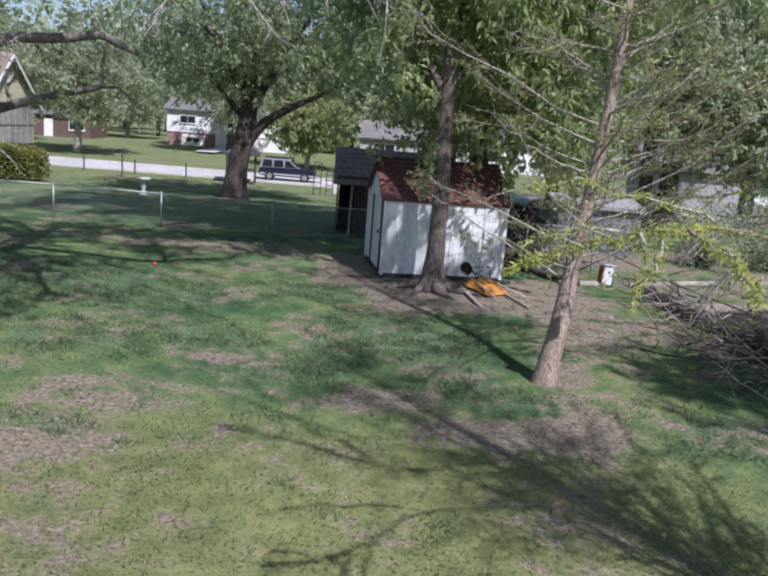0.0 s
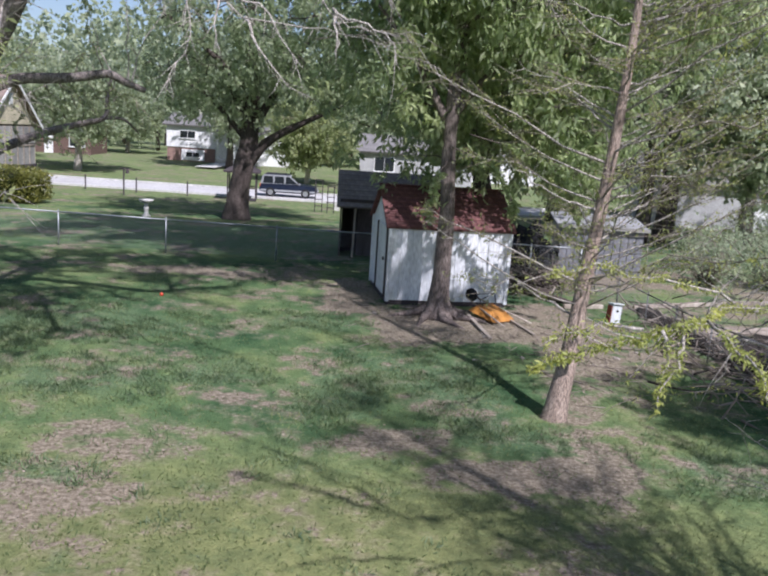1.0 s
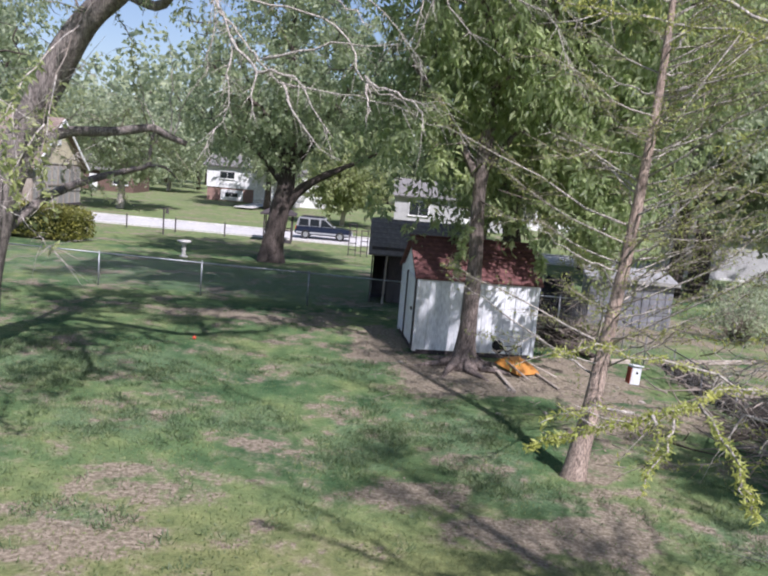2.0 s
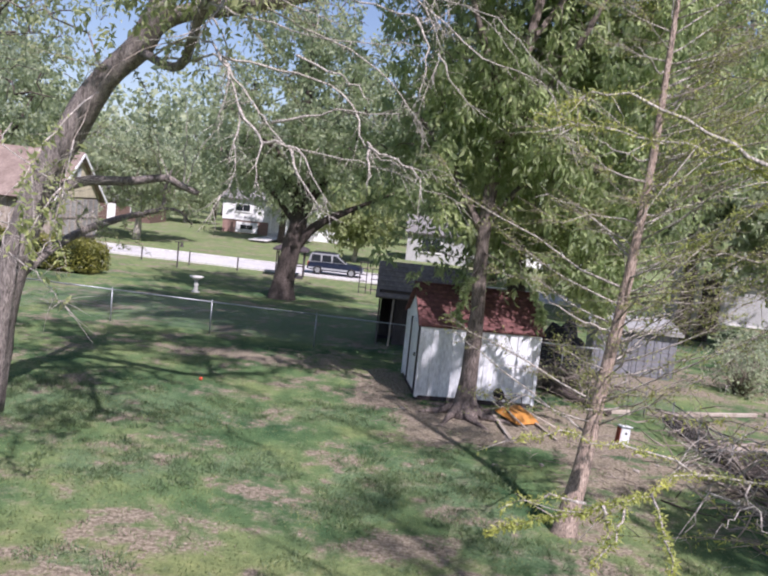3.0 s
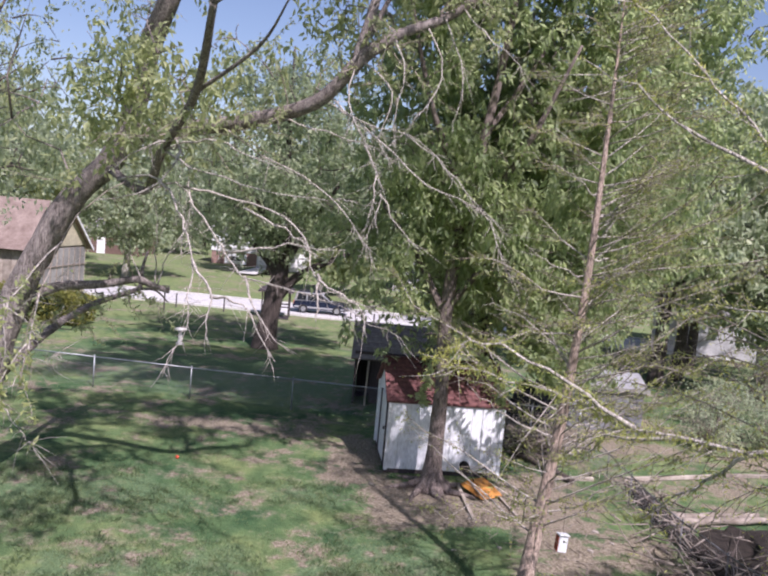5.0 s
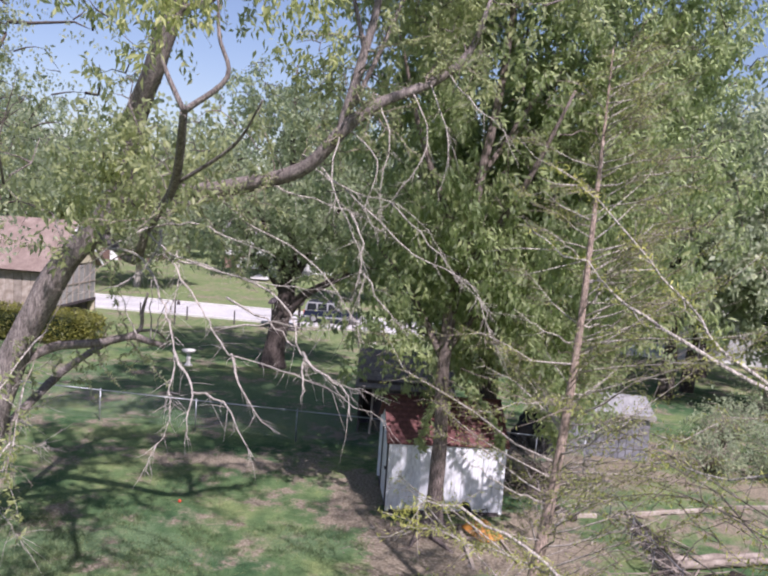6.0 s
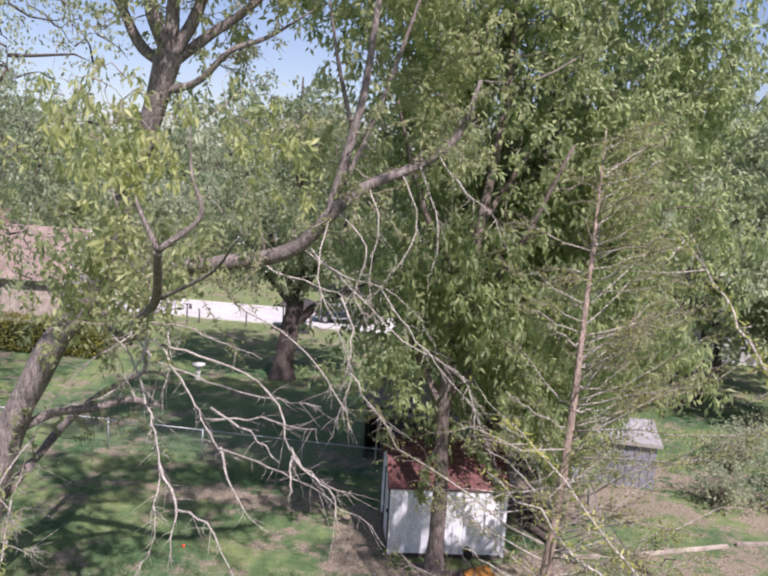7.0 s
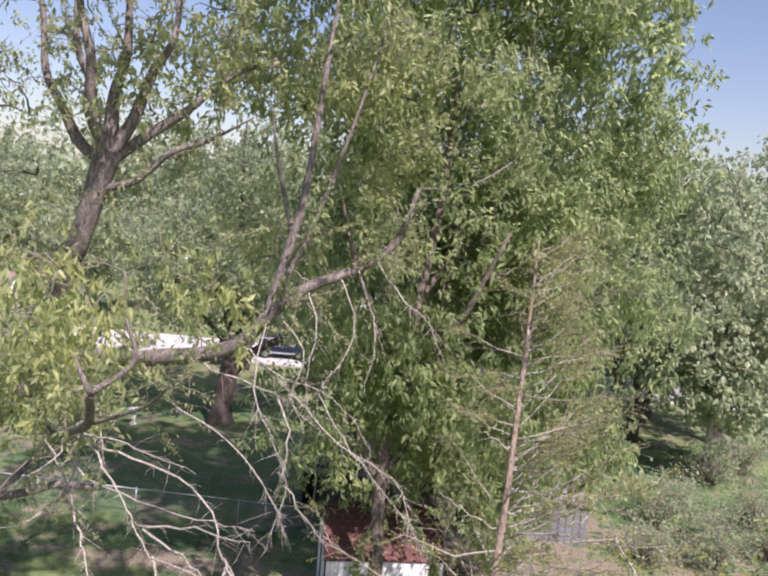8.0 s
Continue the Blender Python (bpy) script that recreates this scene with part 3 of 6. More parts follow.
FORK.append(tapered(0.13, 0.02, (4.7, -1.3, 11.9), (5.05, -1.2, 12.5), (5.3, -1.1, 13.3), (5.65, -1.0, 14.1), (5.7, -1, 15.8)))
FORK.append(tapered(0.11, 0.02, (4.6, -1.25, 11.7), (5.3, -1.1, 12.3), (5.9, -1.0, 12.75), (6.6, -0.9, 13.4), (7.6, -0.7, 13.9)))
REACHING = []
REACHING.append(tapered(0.09, 0.045, (2.85, -0.2, 7.2), (4.02, -1.4, 6.85), (4.85, -2.9, 7.5), (5.9, -4.6, 8.22), (6.52, -6.05, 9.06)))
REACHING.append(tapered(0.04, 0.008, (6.52, -6.05, 9.06), (7.0, -6.0, 9.49), (6.88, -6.0, 9.95), (6.84, -6.0, 10.5)))
REACHING.append(tapered(0.035, 0.008, (6.52, -6.05, 9.06), (6.25, -6.0, 9.56), (6.1, -6.1, 10.1)))
REACHING.append(tapered(0.03, 0.01, (5.9, -4.6, 8.22), (6.9, -5.3, 8.75), (7.43, -6.0, 9.25)))
REACHING.append(tapered(0.1, 0.02, (7.6, -1.25, 9.35), (7.88, -1.2, 10.57), (8.09, -1.2, 11.55), (8.25, -1.1, 13.2), (8.4, -1.0, 15.0)))
REACHING.append(tapered(0.05, 0.015, (7.92, -1.2, 10.8), (7.62, -1.2, 11.9), (7.4, -1.2, 13.0)))
REACHING.append(tapered(0.05, 0.015, (7.8, -1.1, 9.9), (8.3, -0.9, 11.2), (8.8, -0.8, 12.8), (9.2, -0.6, 14.4)))
tree("boundary_tree", "leaning grey-barked tree with thin spring leaves and broken stubs", (-8.2, 12.5, 0.0),
     [(0, 0, -0.1, 0.42), (0.3, 0, 2.2, 0.34), (1.0, 0, 4.6, 0.29), (1.9, 0, 6.4, 0.26), (2.85, -0.1, 7.5, 0.24), (3.4, -0.4, 8.6, 0.21), (3.75, -0.8, 9.6, 0.19), (4.25, -1.15, 10.6, 0.19), (4.7, -1.3, 12.0, 0.22)],
     SCAFFOLD + FORK + REACHING,
     [((4.5, -1.7, 9.5), (1.9, 1.3, 1.9), 1.0), ((4.5, -3.0, 8.1), (1.4, 0.9, 1.2), 1.6), ((4.6, -1.2, 13.7), (2.6, 1.8, 1.9), 0.35), ((-0.6, 0.5, 10.6), (2.4, 2.0, 3.0), 0.5), ((8.0, 0.7, 12.9), (3.2, 1.9, 2.9), 0.9), ((10.4, 0.7, 13.4), (2.2, 1.8, 2.4), 0.5)],
     14, GREY_BARK, YOUNG_LEAF, tips=620, each=28, leaf=(0.15, 0.062), radius=0.2, hang=0.35, gap=0.17, gap_scale=0.6)


# unseen leaves above the view, added to dapple the lawn with shade
canopy(bpy.data.objects["boundary_tree"], [(8.4, -1.0, 15.0), (4.35, -1.9, 15.8), (5.7, -1.0, 15.8), (9.2, -0.6, 14.4), (10.0, -1.2, 11.75)],
       [((7.4, -2.8, 16.8), (4.9, 4.2, 1.2), 0.22), ((5.4, 2.4, 17.6), (3.8, 2.8, 1.3), 1.0)], 141, YOUNG_LEAF, 360, 46, (0.17, 0.075), 0.24, 0.2, 0.17, 0.55)
canopy(bpy.data.objects["boundary_tree"], [(6.84, -6.0, 10.5), (7.05, -7.0, 10.7), (7.1, -8.2, 10.75), (6.5, -7.6, 10.8), (7.5, -7.9, 10.5)],
       [((7.15, -7.8, 10.55), (1.05, 0.9, 0.55), 1.0), ((6.0, -6.9, 10.6), (0.8, 0.9, 0.6), 1.0), ((7.7, -6.0, 10.7), (0.9, 0.8, 0.5), 0.7)], 142, SPRING_LEAF, 60, 30, (0.115, 0.04), 0.12, 0.22, 0.0, 1.0, 0.012)
# unseen high leaves, added so that their shade covers the lawn beyond the fence
canopy(MAPLE, [(0.9, 0.8, 18.0), (1.0, 0.8, 15.0), (2.6, 2.0, 13.5)], [((-3.4, 3.4, 18.8), (3.4, 2.6, 1.6), 1.0), ((4.2, 2.3, 17.6), (3.0, 2.6, 1.6), 1.0)], 143, MAPLE_LEAF, 300, 44, (0.22, 0.085), 0.27, 0.2, -0.02, 0.6)
canopy(MAPLE, [(0.9, 0.8, 18.0), (1.0, 0.8, 15.0), (2.6, 2.0, 13.5)], [((2.1, 4.6, 20.0), (4.6, 2.2, 1.4), 1.0)], 144, MAPLE_LEAF, 170, 44, (0.22, 0.085), 0.27, 0.2, 0.0, 0.6)
# leaf clumps added to shade the shed wall's lower half and left edge
canopy(MAPLE, [(2.0, 0.1, 6.0), (3.0, 0.0, 6.6), (1.4, -0.6, 8.6), (2.4, -2.4, 7.3), (3.4, -3.7, 7.4)], [((3.7, -3.9, 7.2), (1.5, 0.7, 0.5), 1.0), ((2.35, -3.9, 7.9), (0.4, 0.5, 1.0), 1.6)], 145, MAPLE_LEAF, 64, 32, (0.2, 0.075), 0.22, 0.25, -0.1, 0.9, 0.02)
canopy(MAPLE, [(0.1, 0.3, 6.5), (0.5, 0.6, 9.0), (1.4, -0.6, 8.6), (-0.05, 0.1, 4.4)], [((0.2, -0.2, 8.2), (1.6, 0.7, 3.0), 1.0), ((1.8, -0.2, 7.0), (1.2, 0.6, 1.6), 1.0)], 146, MAPLE_LEAF, 130, 32, (0.215, 0.078), 0.25, 0.34, 0.0, 0.7, 0.02)


def bald_cypress(at, trunk, lengths, zs, lean, label, seed, count, leafmat, leaf_each, leaf=(0.05, 0.02)):
    rng = np.random.default_rng(seed)
    root = thing("bald_cypress", pose(*at), label, "tree")
    pts = spline([p[:3] for p in trunk], 6)
    rad = [float(v) for v in np.interp(np.linspace(0, 1, len(pts)), np.linspace(0, 1, len(trunk)), [p[3] for p in trunk])]
    tb = Tubes()
    tb.add(pts, rad, 14, 0.12, seed)
    tb.link("trunk", CYPRESS_BARK, root)
    heights = np.array([p[2] for p in pts])
    leaves = []
    fine = Tubes()
    for i in range(count):
        f = (i + rng.random()) / count
        z = zs[0] + (zs[1] - zs[0]) * f
        foot = np.array([np.interp(z, heights, [p[k] for p in pts]) for k in range(3)])
        az = rng.uniform(-math.pi, math.pi)
        if rng.random() < lean:
            az = rng.normal(0.1, 0.75)
        ln = np.interp(f, [0, 0.15, 1], [lengths[0] * 0.8, lengths[0], lengths[1]]) * rng.uniform(0.35, 1.15)
        up = rng.uniform(0.18, 0.75) if abs(az) < 1.6 else rng.uniform(0.05, 0.4)
        d = np.array((math.cos(az), math.sin(az), up))
        bend = rng.uniform(-0.7, 1.3)
        line = [foot]
        for k in range(1, 6):
            line.append(foot + d * ln * k / 5 + np.array((0, 0, 0.16 * ln * (k / 5) ** 2 * bend)) + rng.normal(size=3) * 0.05 * ln * k / 5)
        r = 0.009 + 0.013 * ln / lengths[0]
        tb = Tubes()
        tb.add(line, [r, r * 0.85, r * 0.7, r * 0.5, r * 0.35, 0.002], 4)
        tb.link("branch", PALE_BARK, root)
        for k in range(int(5 + ln * 11)):
            g = rng.uniform(0.25, 1)
            q = int(g * 5 - 1e-6)
            a = line[q] + (line[min(q + 1, 5)] - line[q]) * (g * 5 - q)
            side = np.cross(d, (0, 0, 1)) * rng.choice((-1, 1)) * rng.uniform(0.4, 1) + d * rng.uniform(0.5, 1.0) + np.array((0, 0, rng.uniform(-0.5, 0.4)))
            tl = rng.uniform(0.15, 0.85) * (1.2 - 0.5 * g)
            e = a + side * tl
            fine.add([a, a + side * tl * 0.5 + rng.normal(size=3) * 0.03, e], [0.0045, 0.0035, 0.0015], 3)
            for s in range(leaf_each):
                leaves.append(a + (e - a) * rng.random() + rng.normal(size=3) * 0.025)
    tagged(fine.link("twig_growth", TWIG, root), kind="stuff")
    tagged(leaf_mesh("foliage", np.array(leaves), leaf[0], leaf[1], leafmat, root, rng, 0.2), kind="stuff")
    return root


bald_cypress((3.05, 10.25, 0), [(-0.02, 0, -0.1, 0.25), (0, 0, 0.15, 0.185), (0.12, 0.12, 0.9, 0.14), (0.3, 0.4, 2.0, 0.115), (0.5, 0.6, 3.4, 0.095), (0.62, 0.65, 4.8, 0.078), (0.72, 0.75, 6.2, 0.065), (0.85, 1.1, 9.1, 0.034), (0.92, 1.35, 11.1, 0.01)],
             (3.5, 1.0), (1.5, 10.9), 0.74, "young bald cypress with reddish trunk and bare feathery branches", 21, 104, BUD_LEAF, 8)
bald_cypress((5.6, 1.97, 0), [(0, 0, -0.1, 0.24), (0, 0, 1.0, 0.16), (0.1, 0, 4, 0.12), (0.1, 0.1, 8, 0.07), (0.1, 0.1, 13, 0.02)],
             (2.2, 1.1), (3.4, 12.5), 0.0, "bald cypress with pale branches and fresh yellow-green needles", 22, 110, NEEDLE_LEAF, 5, (0.06, 0.02))

# out of view; added only to throw dappled shade by the side fence
tree("unseen_shade_caster", "unseen leafy tree added to shade the ground along the side fence", (11.0, 5.0, 0.0), [(0, 0, -0.1, 0.22), (0, 0, 2.5, 0.17), (0.1, 0, 6, 0.11), (0, 0, 10.5, 0.03)],
     [[(0, 0, 3.0, 0.1), (0.9, 0.3, 5.5, 0.06), (1.6, 0.5, 7.5, 0.02)], [(0, 0, 3.6, 0.1), (-0.9, -0.3, 6.0, 0.06), (-1.6, -0.4, 8.2, 0.02)]],
     [((0, 0, 8.2), (2.7, 2.5, 3.2), 1)], 15, MAPLE_BARK, YOUNG_LEAF, tips=300, each=26, leaf=(0.2, 0.09), radius=0.28, gap=0.04, gap_scale=0.6)

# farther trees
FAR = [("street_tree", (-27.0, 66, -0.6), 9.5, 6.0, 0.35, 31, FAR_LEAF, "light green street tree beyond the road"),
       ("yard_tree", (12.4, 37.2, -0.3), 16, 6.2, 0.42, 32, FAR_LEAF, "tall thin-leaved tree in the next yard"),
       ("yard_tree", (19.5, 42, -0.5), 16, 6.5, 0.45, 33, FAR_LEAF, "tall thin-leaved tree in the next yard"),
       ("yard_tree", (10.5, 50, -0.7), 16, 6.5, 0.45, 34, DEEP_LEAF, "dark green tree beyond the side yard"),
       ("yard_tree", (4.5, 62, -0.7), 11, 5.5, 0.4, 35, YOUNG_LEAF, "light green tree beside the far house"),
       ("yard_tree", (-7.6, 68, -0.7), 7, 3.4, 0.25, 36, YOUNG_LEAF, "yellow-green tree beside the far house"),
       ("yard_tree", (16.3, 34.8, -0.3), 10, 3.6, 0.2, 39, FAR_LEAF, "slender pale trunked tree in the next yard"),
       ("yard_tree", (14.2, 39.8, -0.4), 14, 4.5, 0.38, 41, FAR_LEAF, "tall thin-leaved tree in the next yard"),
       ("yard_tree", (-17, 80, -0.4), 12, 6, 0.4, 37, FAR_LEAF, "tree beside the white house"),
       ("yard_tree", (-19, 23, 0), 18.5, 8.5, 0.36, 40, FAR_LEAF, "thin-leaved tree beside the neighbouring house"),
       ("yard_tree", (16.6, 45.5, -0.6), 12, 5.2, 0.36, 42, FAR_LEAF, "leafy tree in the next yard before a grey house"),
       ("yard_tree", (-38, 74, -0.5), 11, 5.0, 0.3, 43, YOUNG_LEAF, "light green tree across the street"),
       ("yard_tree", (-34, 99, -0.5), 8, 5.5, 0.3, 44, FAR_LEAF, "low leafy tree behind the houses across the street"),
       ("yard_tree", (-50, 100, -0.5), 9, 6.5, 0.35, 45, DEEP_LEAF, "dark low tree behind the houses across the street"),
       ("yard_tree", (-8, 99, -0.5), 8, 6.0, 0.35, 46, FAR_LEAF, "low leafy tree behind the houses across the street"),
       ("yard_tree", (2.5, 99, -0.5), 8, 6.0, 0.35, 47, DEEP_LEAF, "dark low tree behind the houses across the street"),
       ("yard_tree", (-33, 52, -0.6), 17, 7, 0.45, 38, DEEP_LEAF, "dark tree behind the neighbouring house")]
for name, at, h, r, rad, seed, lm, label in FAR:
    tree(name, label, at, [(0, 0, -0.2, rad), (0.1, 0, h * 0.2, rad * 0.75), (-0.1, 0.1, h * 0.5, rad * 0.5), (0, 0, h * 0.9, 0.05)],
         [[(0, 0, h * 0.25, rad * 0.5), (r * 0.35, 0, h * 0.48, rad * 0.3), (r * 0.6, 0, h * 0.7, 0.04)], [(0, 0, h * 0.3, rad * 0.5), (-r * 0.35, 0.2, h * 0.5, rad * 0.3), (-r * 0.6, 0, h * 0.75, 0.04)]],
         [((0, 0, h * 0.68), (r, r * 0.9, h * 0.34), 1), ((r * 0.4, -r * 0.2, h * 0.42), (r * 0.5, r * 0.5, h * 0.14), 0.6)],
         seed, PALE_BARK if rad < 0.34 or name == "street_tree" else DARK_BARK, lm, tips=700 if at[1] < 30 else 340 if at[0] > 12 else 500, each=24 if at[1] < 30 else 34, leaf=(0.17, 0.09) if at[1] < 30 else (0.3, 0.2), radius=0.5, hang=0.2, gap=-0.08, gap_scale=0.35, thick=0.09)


def far_woods():
    rng = np.random.default_rng(50)
    root = thing("far_woods", pose(0, 0, 0), "distant belt of mixed green trees along the skyline", "woods", kind="stuff")
    pts, tb = [], Tubes()
    for i in range(60):
        x = -95 + 200 * i / 59 + rng.normal() * 2
        y = 108 + rng.uniform(-8, 26)
        h, r = rng.uniform(14, 24), rng.uniform(4.5, 7)
        tb.add([(x, y, -0.5), (x + 0.3, y, h * 0.6)], [0.35, 0.12], 6)
        c = rng.normal(size=(520, 3))
        c /= np.linalg.norm(c, axis=1, keepdims=True)
        c *= rng.random((520, 1)) ** 0.35 * np.array((r, r, h * 0.42))
        pts.append(c + np.array((x, y, h * 0.58)))
    tagged(tb.link("trunk_row", DARK_BARK, root), kind="stuff")
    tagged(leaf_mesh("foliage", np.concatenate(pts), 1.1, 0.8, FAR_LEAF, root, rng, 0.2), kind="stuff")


far_woods()


# ---- bare hanging branches of the boundary tree ----
def bare_branch(root, lines, material, leafmat=None, seed=0, twig=10, r0=0.022, needles=0, length=(0.045, 0.009), fuzz=0.022):
    """Branches as world lines; each gets fine side twigs, and needles where it is in leaf."""
    rng = np.random.default_rng(seed)
    off = np.array(root.matrix_world.translation)
    fine, leaves = Tubes(), []
    for line in lines:
        pts = spline([np.array(p) - off for p in line], 4)
        k = len(pts)
        pts = [p + (rng.normal(size=3) * 0.02 if 0 < i < k - 1 else 0) for i, p in enumerate(pts)]
        tb = Tubes()
        tb.add(pts, [r0 * (1 - 0.82 * i / (k - 1)) for i in range(k)], 5, 0.2, seed)
        tb.link("branch", material, root)
        total = sum(np.linalg.norm(pts[i + 1] - pts[i]) for i in range(k - 1))
        for i in range(int(twig * total)):
            j = rng.integers(k // 5, k - 1)
            a = pts[j] + (pts[j + 1] - pts[j]) * rng.random()
            d = (pts[j + 1] - pts[j]) / np.linalg.norm(pts[j + 1] - pts[j])
            w = d * rng.uniform(0.2, 1) + rng.normal(size=3) * 0.55 + np.array((0, 0, -0.25))
            e = a + w * rng.uniform(0.12, 0.4)
            fine.add([a, a + (e - a) * 0.5 + rng.normal(size=3) * 0.02, e], [0.005, 0.0035, 0.0015], 3)
            for q in range(int(needles * 2)):
                leaves.append(a + (e - a) * rng.random() + rng.normal(size=3) * 0.012)
        for q in range(int(needles * total * 42)):
            j = rng.integers(k // 6, k - 1)
            leaves.append(pts[j] + (pts[j + 1] - pts[j]) * rng.random() + rng.normal(size=3) * fuzz)
    if fine.v:
        tagged(fine.link("twig_growth", material, root), kind="stuff")
    if leaves:
        tagged(leaf_mesh("foliage", np.array(leaves), length[0], length[1], leafmat, root, rng, 0.15), kind="stuff")


BOUNDARY = bpy.data.objects["boundary_tree"]
bare_branch(BOUNDARY, [
    [(-4.6, 11.5, 7.0), (-3.9, 11.0, 6.95), (-3.33, 10.6, 6.99), (-2.71, 10.27, 6.33), (-2.29, 9.93, 5.95), (-1.9, 9.6, 5.62), (-0.95, 9.27, 5.5), (-0.19, 8.93, 5.36), (0.76, 8.6, 5.03)],
    [(-2.24, 9.9, 5.96), (-1.2, 9.5, 6.16), (-0.24, 9.2, 6.21)], [(-1.87, 9.6, 5.62), (-1.56, 9.25, 5.13), (-1.0, 9.0, 4.64)],
    [(-3.3, 10.6, 6.98), (-2.31, 10.4, 6.84), (-1.17, 9.95, 6.51), (-0.71, 9.5, 5.73), (-0.14, 9.05, 5.48), (0.52, 8.6, 5.42)],
    [(-0.68, 9.45, 5.78), (-0.57, 9.05, 5.44), (-0.56, 8.9, 5.1)], [(-0.64, 9.3, 5.7), (-0.28, 9.0, 5.56), (0.13, 8.8, 5.35), (0.26, 8.6, 4.99)]], PALE_BARK, seed=61, twig=9, r0=0.024)
bare_branch(BOUNDARY, [
    [(-4.9, 11.6, 7.0), (-3.6, 9.8, 7.1), (-2.75, 8.6, 6.71), (-2.39, 8.2, 6.24), (-2.16, 7.8, 5.8), (-2.07, 7.4, 5.11), (-2.19, 7.0, 4.46)],
    [(-2.2, 7.9, 5.95), (-1.74, 7.4, 5.48), (-1.68, 7.0, 4.94)], [(-1.77, 7.45, 5.5), (-1.29, 7.25, 5.44), (-0.74, 7.0, 4.81)]], PALE_BARK, seed=62, twig=9, r0=0.022)
bare_branch(BOUNDARY, [[(-3.9, 10.2, 7.08), (-4.2, 8.6, 6.4), (-4.2, 7.6, 5.3), (-4.04, 7.0, 4.6), (-3.6, 6.8, 4.25)]], TWIG, seed=69, twig=4, r0=0.009)
bare_branch(BOUNDARY, [
    [(-2.2, 11.9, 8.35), (-1.77, 11.5, 8.33), (-0.77, 11.27, 8.1), (-0.12, 11.03, 7.94), (0.44, 10.8, 7.58)], [(-0.29, 11.05, 7.97), (-0.01, 10.8, 7.3), (-0.14, 10.6, 6.35)],
    [(-1.3, 11.5, 8.95), (-0.47, 11.2, 8.4), (0.88, 10.7, 7.37), (1.81, 10.35, 7.0), (2.35, 10.0, 5.99)],
    [(-3.1, 12.1, 8.2), (-2.2, 11.2, 7.7), (-1.0, 10.8, 7.2), (-0.2, 10.4, 6.5), (0.1, 10.2, 5.9)], [(-4.2, 12.3, 8.05), (-3.6, 11.4, 7.5), (-3.3, 11.0, 6.6), (-3.4, 10.8, 5.9)]], PALE_BARK, seed=63, twig=9, r0=0.022)

bare_branch(BOUNDARY, [
    [(0.06, 11.3, 9.92), (0.3, 11.0, 9.2), (0.2, 10.9, 8.3), (0.4, 10.8, 7.5)], [(0.6, 11.35, 10.15), (0.95, 11.0, 9.4), (0.7, 10.8, 8.6), (0.2, 10.7, 8.0)], [(-0.5, 11.2, 9.45), (0.1, 10.9, 8.9), (0.0, 10.8, 8.1), (0.25, 10.7, 7.6)],
    [(-1.13, 11.4, 8.75), (-0.3, 11.1, 8.35), (0.7, 10.9, 8.1), (1.4, 10.7, 7.4)], [(1.2, 11.35, 10.5), (1.7, 11.0, 9.9), (2.2, 10.9, 9.5), (2.5, 10.8, 8.9)], [(0.9, 11.35, 10.3), (1.3, 11.0, 9.3), (1.2, 10.8, 8.4)]], PALE_BARK, seed=75, twig=8, r0=0.016)
bare_branch(BOUNDARY, [[(-4.95, 14.1, 4.75), (-4.75, 14.1, 5.5), (-4.3, 14.2, 6.3)], [(-5.0, 14.1, 4.8), (-5.02, 14.1, 5.8), (-5.1, 14.1, 6.7)], [(-5.2, 14.0, 4.85), (-5.5, 13.9, 5.5), (-5.6, 13.8, 6.1)]], PALE_BARK, seed=64, twig=5, r0=0.02)
bare_branch(BOUNDARY, [[(-4.25, 8.3, 6.0), (-4.5, 7.4, 5.2), (-4.52, 7.0, 4.5), (-4.33, 7.0, 3.95)], [(-4.2, 7.6, 5.3), (-4.15, 7.2, 4.4), (-3.88, 7.0, 3.65)], [(-4.05, 7.05, 4.7), (-4.3, 6.9, 4.2), (-4.36, 7.0, 3.7)]], PALE_BARK, SPRING_LEAF, 65, 6, 0.012, 1, (0.11, 0.04))

bare_branch(BOUNDARY, [
    [(-3.35, 9.6, 7.5), (-2.7, 8.6, 7.5), (-2.76, 8.3, 7.12), (-3.09, 8.0, 6.78), (-3.6, 7.8, 6.63)], [(-3.35, 9.6, 7.5), (-2.7, 8.6, 7.32), (-1.96, 8.4, 7.09), (-0.84, 8.2, 6.93), (0.03, 8.0, 6.93)],
    [(-1.58, 8.2, 6.71), (-0.95, 8.0, 6.47), (-0.47, 7.8, 6.17)], [(-3.35, 9.6, 7.5), (-2.92, 8.3, 7.55), (-3.65, 8.0, 6.96)], [(-3.35, 9.6, 7.5), (-2.44, 9.0, 7.68), (-1.84, 9.0, 7.51), (-1.09, 9.0, 7.27)]], PALE_BARK, seed=76, twig=7, r0=0.021)
bare_branch(BOUNDARY, [
    [(-0.6, 11.2, 9.3), (-0.41, 9.6, 8.44), (-0.02, 9.4, 7.76), (0.22, 9.2, 7.01), (0.02, 9.0, 6.15)], [(0.2, 9.3, 7.1), (0.65, 9.3, 6.51), (0.97, 9.0, 6.25)], [(0.4, 10.9, 8.2), (0.99, 9.8, 7.74), (1.68, 9.5, 7.12), (2.25, 9.2, 6.61)]], PALE_BARK, seed=77, twig=9, r0=0.014)
